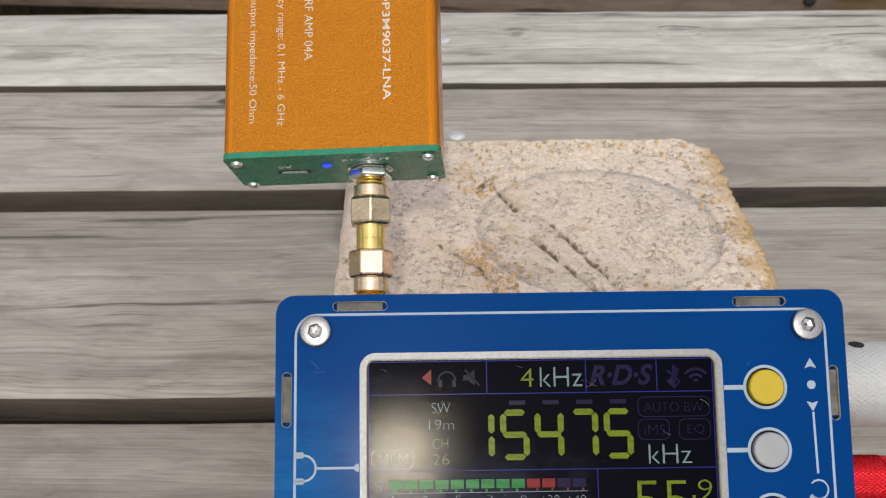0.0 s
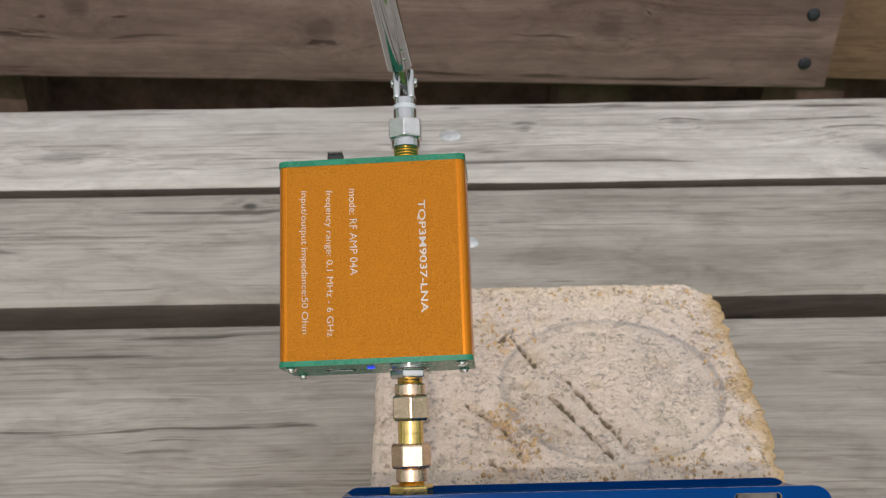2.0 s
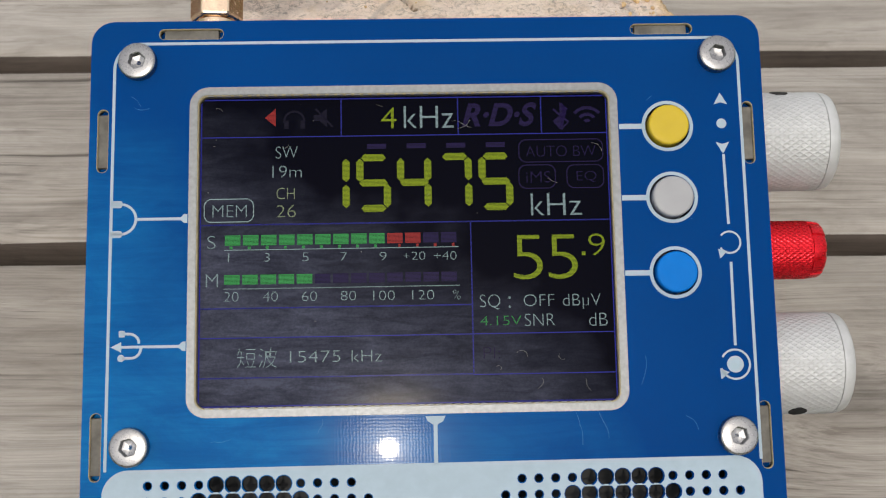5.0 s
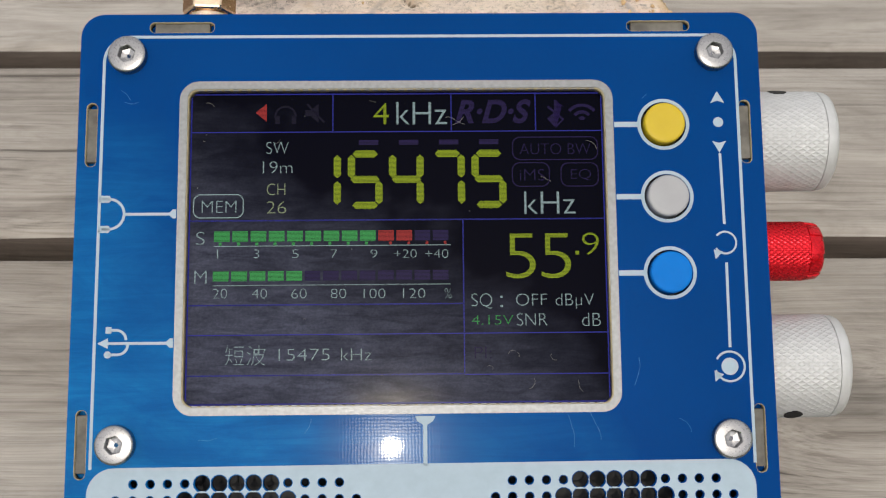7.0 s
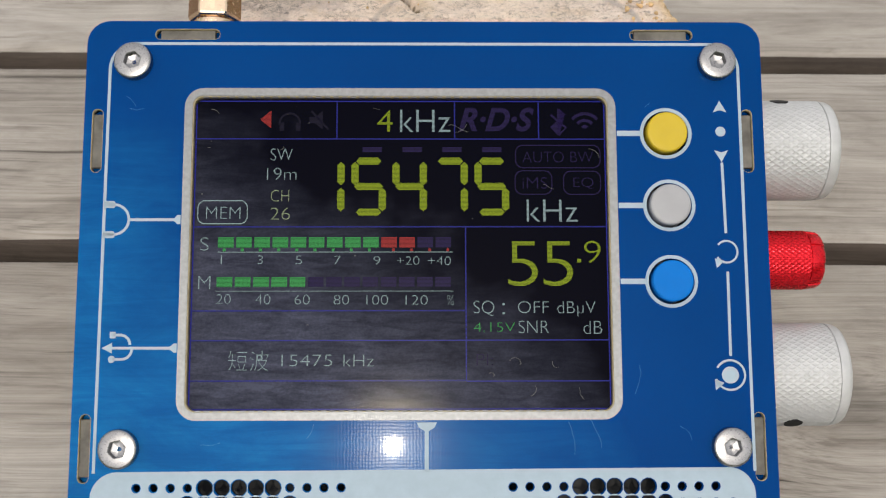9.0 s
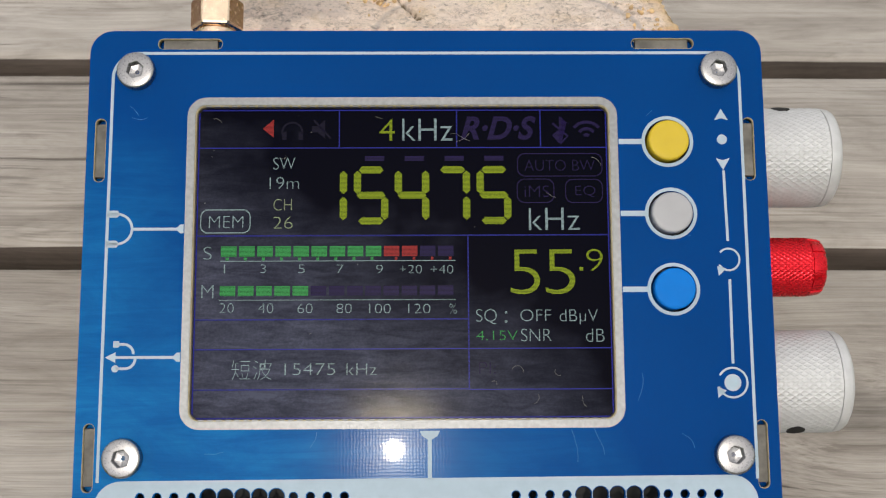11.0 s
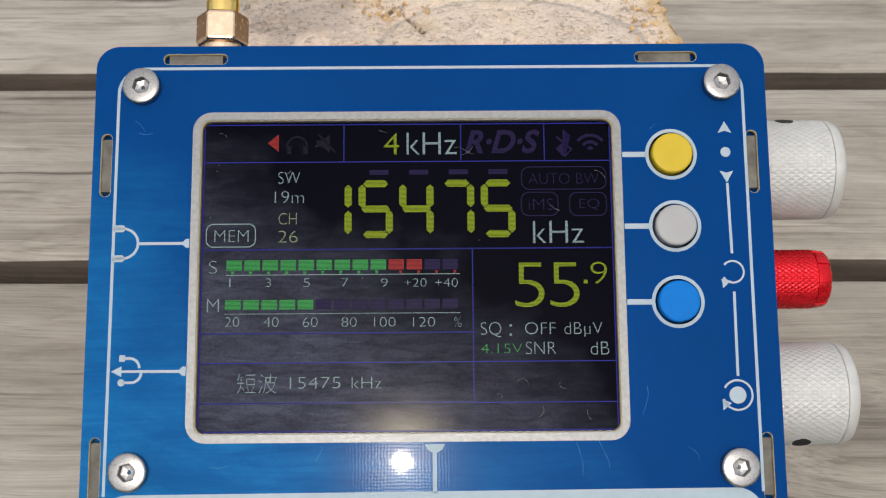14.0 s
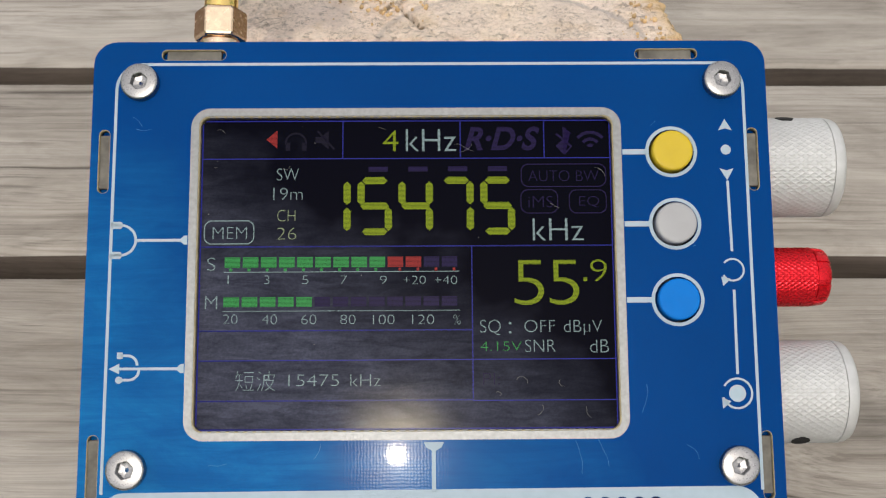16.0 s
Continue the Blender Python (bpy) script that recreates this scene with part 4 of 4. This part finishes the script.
def hair(name, a, b, length, turn, bend, n, material, owner, width=0.07):
    pts, w = [], radians(turn)
    for k in range(9):
        pts.append((a, b))
        a, b = a + length / 8 * math.cos(w), b + length / 8 * math.sin(w)
        w += radians(bend) / 8 + rng.gauss(0, 0.16)
    part(name, plate([stroke(pts, width)], n, n + 0.02), material, owner, smooth=False)


for a, b, length, turn, bend in ((8.4, 19.0, 2.6, 20, 60), (7.5, 20.3, 3.4, 10, -40), (18.5, -17.5, 2.6, 80, 140), (23.5, -17.0, 1.6, 250, 90), (-19.5, 16.5, 1.4, 320, 120), (22.5, 10.8, 1.8, 330, 30), (31.4, 15.0, 2.4, 100, 70), (-28.8, 22.2, 1.5, 120, 50), (20, -22.3, 2.0, 20, 70), (27.5, -21.0, 2.0, 280, 30), (-4.5, 23.2, 1.2, 330, 20), (-30.4, 16.7, 0.35, 0, 0), (-14.5, -11.3, 0.3, 0, 0), (3.4, 8.3, 0.4, 30, 0), (14.3, -19.3, 1.3, 40, 200)):
    hair("dust_fibre", a, b, length, turn, bend, -0.08, FIBRE, display, 0.04)
for a, b, length, turn in ((-43, 24.5, 2.2, 330), (-42.5, 22.6, 2.4, 345), (35.8, -22, 4.5, 70), (30.5, -30, 6, 95), (26.4, -31, 5, 85), (38.5, 22.8, 1.2, 40), (44.2, -29, 3, 100), (-30, -29.5, 3, 10), (44.5, 3.5, 0.5, 30), (-14, -28.6, 2.5, 60)):
    hair("hairline_scratch", a, b, length, turn, 25, 1.505, SCRATCH, front, 0.04)

# buttons, screws, speaker
for (x, y), mat, label in (((41.7, 18.6), BUTTON_YELLOW, "yellow round push button"), ((41.9, 7.1), BUTTON_GREY, "light grey round push button"), ((41.9, -4.8), BUTTON_BLUE, "bright blue round push button")):
    part("button", lathe([(3.2, -4), (3.2, 2.45), (3.05, 2.68), (2.85, 2.74), (2.6, 2.76)], (x, y, 0), "n", 48), mat, radio, label, smooth=False)
part("switch_plate", box(36.5, -10, -6.5, 47.5, 24, -4.8), BLACK_PLASTIC, radio, smooth=False)
# dark plate stands for the speaker and the shade behind the grille
part("speaker", box(-44, BOTTOM + 4, -9, 52, -34.2, -6), DARK_INSIDE, radio, "dark speaker behind the grille", smooth=False)


def panel_screw(x, y, twist):
    """A low round screw with a hexagon socket."""
    bm = lathe([(2.95, 1.5), (2.95, 2.55), (2.88, 2.78), (2.74, 2.90), (2.6, 2.94), (1.9, 3.02)], (x, y, 0), "n", 40)
    top = max(bm.faces, key=lambda f: f.calc_center_median().z)
    bmesh.ops.delete(bm, geom=[top], context="FACES")
    ring = sorted((v for v in bm.verts if abs(v.co.z - 3.02) < 1e-4), key=lambda v: math.atan2(v.co.y - y, v.co.x - x))
    lip = [bm.verts.new((x + 1.35 * math.cos(t), y + 1.35 * math.sin(t), 3.04)) for t in (math.atan2(v.co.y - y, v.co.x - x) for v in ring)]

    def hexed(t, r):
        s = (t - twist) % (math.pi / 3) - math.pi / 6
        return r * math.cos(math.pi / 6) / math.cos(s)

    edge = [bm.verts.new((x + hexed(t, 1.38) * math.cos(t), y + hexed(t, 1.38) * math.sin(t), 2.98)) for t in (math.atan2(v.co.y - y, v.co.x - x) for v in ring)]
    deep = [bm.verts.new((x + hexed(t, 1.3) * math.cos(t), y + hexed(t, 1.3) * math.sin(t), 1.75)) for t in (math.atan2(v.co.y - y, v.co.x - x) for v in ring)]
    for v, u in zip(lip, edge):
        d = Vector((u.co.x - x, u.co.y - y)).length + 0.10
        t = math.atan2(v.co.y - y, v.co.x - x)
        v.co.x, v.co.y = x + d * math.cos(t), y + d * math.sin(t)
    for lo, hi in ((ring, lip), (lip, edge), (edge, deep)):
        for k in range(len(lo)):
            m = (k + 1) % len(lo)
            bm.faces.new((lo[k], lo[m], hi[m], hi[k]))
    mid = bm.verts.new((x, y, 1.4))
    for k in range(len(deep)):
        bm.faces.new((deep[k], deep[(k + 1) % len(deep)], mid))
    part("screw", bm, SCREW_STEEL, radio, "round stainless screw with hex socket")


for k, (x, y) in enumerate(((-42, 30), (50, 30.1), (-42.1, -30), (50.1, -30))):
    panel_screw(x, y, 0.3 + 0.5 * k)


def knurled_knob(b, r, a0, a1, material, label, pitch, rim, notched=False):
    """A control knob along a with a diamond knurl and a plain bevelled rim."""
    around = max(12, round(2 * math.pi * r / pitch))
    sides, steps = around * 8, max(8, round((a1 - rim - a0) / pitch * 6))
    step = (a1 - rim - a0) / steps
    bm = bmesh.new()
    rings = []

    def tri(u):
        u = u % 1.0
        return 1 - abs(2 * u - 1)

    for k in range(steps + 1):
        h = a0 + step * k
        ring = []
        for s in range(sides):
            w = 2 * math.pi * s / sides
            u = s / 8.0
            dv = k / 9.0
            ridge = max(tri(u + dv), tri(u - dv))
            rr = r - 0.13 * pitch * (1 - max(0.0, 3.4 * ridge - 2.4))
            ring.append(bm.verts.new((rr * math.cos(w), rr * math.sin(w), h)))
        rings.append(ring)
    flute = 0.22 if notched else 0.0
    for rr, h in ((r - 0.28, a1 - rim), (r - 0.28, a1 - rim + 0.1), (r - 0.08, a1 - rim + 0.16), (r - 0.08, a1 - rim + 0.5), (r - 0.25, a1 - 0.75), (r - 0.5, a1 - 0.3), (r - 0.95, a1 - 0.04), (r - 1.4, a1), (r * 0.5, a1 + 0.02)):
        ring = []
        for s in range(sides):
            w = 2 * math.pi * s / sides
            q = rr - flute * (1 if math.cos(9 * w) > 0.55 else 0)
            ring.append(bm.verts.new((q * math.cos(w), q * math.sin(w), h)))
        rings.append(ring)
    for lo, hi in zip(rings, rings[1:]):
        for s in range(sides):
            bm.faces.new((lo[s], lo[(s + 1) % sides], hi[(s + 1) % sides], hi[s]))
    bm.faces.new(rings[0][::-1])
    bm.faces.new(rings[-1])
    bm.transform(Matrix.Translation((0, b, -12.5)) @ AXIS_TURN["a"])
    knob = part("knob", bm, material, radio, label)
    part("shaft", lathe([(3.0, 55.4), (3.0, a0 + 1)], (0, b, -12.5), "a", 20), STAINLESS, radio)
    return knob


knob_high = knurled_knob(19.0, 8.5, 58.2, 72.1, ALU_WHITE, "silver knurled aluminium knob", 1.0, 2.2)
knob_low = knurled_knob(-18.9, 8.5, 58.2, 71.9, ALU_WHITE, "silver knurled aluminium knob", 1.0, 2.2)
knurled_knob(0.2, 5.0, 58.6, 69.9, ALU_RED, "red knurled aluminium knob", 0.72, 2.6, True)
for owner, b, r, up, fwd in ((knob_high, 19.0, 8.5, 1, 0.42), (knob_low, -18.9, 8.5, -1, 0.35)):
    spin = Matrix.Translation((63.6, b, -12.5)) @ Matrix.Rotation(-up * math.atan2(1, fwd), 4, "X")
    # black plug drawn in place of the shade in the hole
    bm = lathe([(1.5, r - 2.5), (1.5, r + 0.02)], (0, 0, 0), "n", 20)
    bm.transform(spin)
    part("set_screw_hole", bm, DARK_INSIDE, owner, "dark set-screw hole")

# ---- the gold coupling ----
AX, AN = -32.5, -12.5
C = (AX, 0, AN)
coupling = thing("coaxial_coupling", (AX, 35.5, AN), "gold-plated threaded coaxial coupling between radio and amplifier", "connector")


def threaded(h0, h1, r, pitch=0.7):
    prof, h = [], h0
    while h < h1 - 1e-6:
        prof += [(r - 0.28, h), (r, h + pitch * 0.5)]
        h += pitch
    return prof + [(r - 0.28, h1)]


part("base_nut", hex_nut(8.8, 35.5, 38.1, C, phase=0.2), GOLD, coupling, smooth=False)
part("thread", lathe(threaded(38.0, 38.9, 3.0), C, "b", 28), GOLD, coupling)
part("collar", lathe([(3.35, 38.7), (3.5, 38.9), (3.5, 41.4), (3.3, 41.6)], C, "b", 36), BRASS_PALE, coupling)
part("hex_nut", hex_nut(7.9, 41.6, 47.2, C, phase=0.1), BRASS_PALE, coupling, "worn gold hexagon nut", smooth=False)
part("barrel", lathe([(2.9, 47.0), (2.9, 49.3), (2.8, 49.35), (2.8, 49.5), (2.9, 49.55), (2.9, 52.4)], C, "b", 36), GOLD, coupling, "bright gold barrel")
part("hex_nut", hex_nut(7.9, 52.2, 58.0, C, phase=0.55), BRASS_PALE, coupling, "worn gold hexagon nut", smooth=False)
part("collar", lathe([(3.3, 58.0), (3.5, 58.2), (3.5, 60.3), (3.35, 60.5)], C, "b", 36), BRASS_PALE, coupling)

# ---- the amplifier box ----
LEAN_AMP = Matrix.Translation((AX, 64, AN)) @ Matrix.Rotation(radians(0.9), 4, "Z") @ Matrix.Rotation(radians(-3.5), 4, "Y") @ Matrix.Rotation(radians(-4.5), 4, "X") @ Matrix.Translation((-AX, -64, -AN))
AMP_FRAME = FACE @ Matrix.Scale(MM, 4) @ LEAN_AMP @ Matrix.Scale(1 / MM, 4)
amp = thing("signal_amplifier", (AX, 64.4, AN), "orange metal amplifier box with green end plates and white print", "amplifier", frame_matrix=AMP_FRAME)
A0, A1, N0, N1 = -60.8, -17.7, -22.5, -3.0


def case_profile(inset, steps=6):
    return rounded(A0 + inset, N0 + inset, A1 - inset, N1 - inset, 1.7, steps)


def prism(profile, b0, b1):
    """A profile in a and n drawn out along b."""
    mesh = plate([profile], b0, b1)
    mesh.transform(Matrix(((1, 0, 0, 0), (0, 0, -1, 0), (0, 1, 0, 0), (0, 0, 0, 1))))
    for v in mesh.vertices:
        v.co.y = -v.co.y
    mesh.flip_normals()
    return mesh


case = part("case", prism(case_profile(0.0), 65.6, 110.6), ORANGE_EDGE, amp, "orange anodised aluminium sleeve")
part("top_face", box(A0 + 1.9, 65.65, N1 - 0.5, A1 - 2.1, 110.55, N1 + 0.03), ORANGE, case, "sandblasted orange face", smooth=False)
for b0, b1, out in ((64.4, 65.6, -1), (110.6, 112.0, 1)):
    end = part("end_plate", prism(case_profile(-0.15), b0, b1), PCB_GREEN, amp, "green circuit-board end plate")
    for x, n in ((A0 + 2.3, N0 + 2.2), (A0 + 2.3, N1 - 2.4), (A1 - 2.5, N0 + 2.2), (A1 - 2.5, N1 - 2.4)):
        base = b0 if out < 0 else b1
        bm = lathe([(1.15, 0.0), (1.25, 0.25), (1.05, 0.8), (0.4, 1.05)], (0, 0, 0), "n", 20)
        # dark bars draw the shade of the cross recess
        for sx, sy in ((0.72, 0.13), (0.13, 0.72)):
            made = bmesh.ops.create_cube(bm, size=1, matrix=Matrix.Translation((0, 0, 0.95)) @ Matrix.Diagonal((2 * sx, 2 * sy, 0.28 + sx * 0.01, 1)))
            for f in {f for v in made["verts"] for f in v.link_faces}:
                f.material_index = 1
        turn = Matrix.Translation((x, base, n)) @ Matrix.Rotation(radians(90 if out < 0 else -90), 4, "X") @ Matrix.Rotation(x * 3.1, 4, "Z")
        bm.transform(turn)
        screw = part("screw", bm, NICKEL, end, "small cross-head screw")
        screw.data.materials.append(DARK_INSIDE)
    if out < 0:
        bottom_plate = end
    else:
        far_plate = end


def on_bottom(mesh):
    """Lays a flat mesh in a and n onto the lower end plate."""
    mesh.transform(Matrix(((1, 0, 0, 0), (0, 0, 1, 0), (0, 1, 0, 0), (0, 0, 0, 1))))
    return mesh


# flat black patch for the shade in the port opening
part("port_recess", on_bottom(plate([rounded(-51.8, -14.4, -44.8, -12.2, 1.05, 6)], 64.32, 64.38)), DARK_INSIDE, bottom_plate, smooth=False)
part("port_tongue", on_bottom(plate([rounded(-50.9, -13.95, -45.7, -12.6, 0.3, 3)], 64.22, 64.29)), WHITE_PLASTIC, bottom_plate, smooth=False)
part("led_window", lathe([(0.9, 64.1), (0.9, 64.38)], (-41.0, 0, -9.6), "b", 20), BLUE_LED, bottom_plate, "glowing blue indicator light")
m = lettering("5V", -51.0, -0.9, -48.0, 0.9, 0, weight=0.02)
m.transform(Matrix.Translation((0, -9.6, 64.3)))
part("lettering", on_bottom(m), GREEN_PRINT, bottom_plate, smooth=False)
m = lettering("RF-OUT", -37.6, -0.8, -27.6, 0.8, 0, weight=0.02)
m.transform(Matrix.Translation((0, -6.6, 64.3)))
part("lettering", on_bottom(m), GREEN_PRINT, bottom_plate, smooth=False)
part("washer", lathe([(4.6, 63.9), (4.6, 64.4)], C, "b", 32), NICKEL, amp)
part("nut", hex_nut(8.0, 61.6, 63.9, C, phase=0.3), NICKEL, amp, "nickel nut", smooth=False)
part("thread", lathe(threaded(60.2, 62.3, 3.0), C, "b", 28), GOLD, amp, "gold thread")
part("thread", lathe(threaded(111.9, 116.9, 3.0), (AX + 0.6, 0, AN), "b", 28), GOLD, amp, "gold thread")
sw = box(-50.6, 112.0, -14.0, -47.0, 115.6, -10.4, 0.2, 1)
part("switch", sw, BLACK_PLASTIC, amp, "small black slide switch")
for k in range(6):
    part("switch_rib", box(-50.5 + 0.6 * k, 115.4, -14.0, -50.15 + 0.6 * k, 116.4, -10.4, 0.1, 1), BLACK_PLASTIC, amp)


def amp_text(text, a0, b0, a1, b1, weight=-0.006, shear=0.0):
    part("lettering", lettering(text, a0, b0, a1, b1, N1 + 0.06, -90, weight, shear), GREY_PRINT, case, smooth=False)


amp_text("TQP3M9037-LNA", -29.0, 75.3, -27.1, 101.3, 0.012)
amp_text("mode: RF AMP 04A", -44.5, 84.5, -42.8, 104.7)
amp_text("freqency range: 0.1 MHz - 6 GHz", -50.3, 70.8, -48.4, 104.6)
amp_text("input/output impedance:50 Ohm", -56.0, 71.6, -54.1, 104.7)

# ---- the whip antenna ----
antenna = thing("whip_antenna", (AX, 112.5, AN), "chrome telescopic whip antenna on a folding joint", "antenna", frame_matrix=AMP_FRAME @ Matrix.Translation((0.0006, 0.0014, 0)))
part("collar", lathe([(3.3, 115.3), (3.45, 115.5), (3.45, 117.2), (3.3, 117.4)], C, "b", 36), CHROME, antenna)
part("hex_nut", hex_nut(7.6, 117.4, 122.5, C, phase=0.5), NICKEL, antenna, "nickel hexagon nut", smooth=False)
part("neck", lathe([(2.75, 122.3), (2.75, 125.2)], C, "b", 36), CHROME, antenna)
part("ring", lathe([(2.75, 125.2), (2.8, 125.3), (2.8, 126.2), (2.7, 126.3)], C, "b", 36), WHITE_PLASTIC, antenna, "white plastic ring")
part("socket", lathe([(2.7, 126.3), (2.7, 127.9)], C, "b", 36), CHROME, antenna)
for s in (-1, 1):
    cheek = box(AX + s * 1.7 - 0.95, 127.5, AN - 2.3, AX + s * 1.7 + 0.95, 135.3, AN + 2.3, 0.85, 4)
    part("fork", cheek, CHROME, antenna)
part("pivot", lathe([(0.9, AX - 3.2), (1.1, AX - 2.9), (1.1, AX + 2.9), (0.9, AX + 3.2)], (0, 132.2, AN), "a", 24), CHROME, antenna)
ROD = Matrix.Translation((AX, 132.2, AN)) @ Matrix.Rotation(radians(11.3), 4, "Z") @ Matrix.Rotation(radians(42), 4, "X")
bm = box(-0.75, -2.5, -1.5, 0.75, 6, 1.5, 0.4, 2)
bm.transform(ROD)
part("tongue", bm, CHROME, antenna)


def rod_piece(name, profile, label=""):
    bm = lathe(profile, (0, 0, 0), "b", 40)
    bm.transform(ROD)
    part(name, bm, CHROME, antenna, label)


rod_piece("tube", [(2.2, 4.2), (3.0, 4.25), (3.1, 4.5), (3.1, 120), (2.7, 120.4)], "chrome outer tube")
rod_piece("inner_tube", [(2.5, 120.2), (2.5, 124), (2.1, 124.2)])
rod_piece("tip", [(1.2, 124), (1.2, 126), (3.0, 126.4), (3.1, 128.5), (2.4, 129.6), (0.8, 130)])
for y in (6.6, 9.2):
    bm = lathe([(0.55, -0.3), (0.5, 0.05), (0.2, 0.12)], (0, 0, 0), "n", 14)
    bm.transform(ROD @ Matrix.Translation((1.45, y, 2.72)) @ Matrix.Rotation(radians(28), 4, "Y"))
    part("dimple", bm, CHROME, antenna)
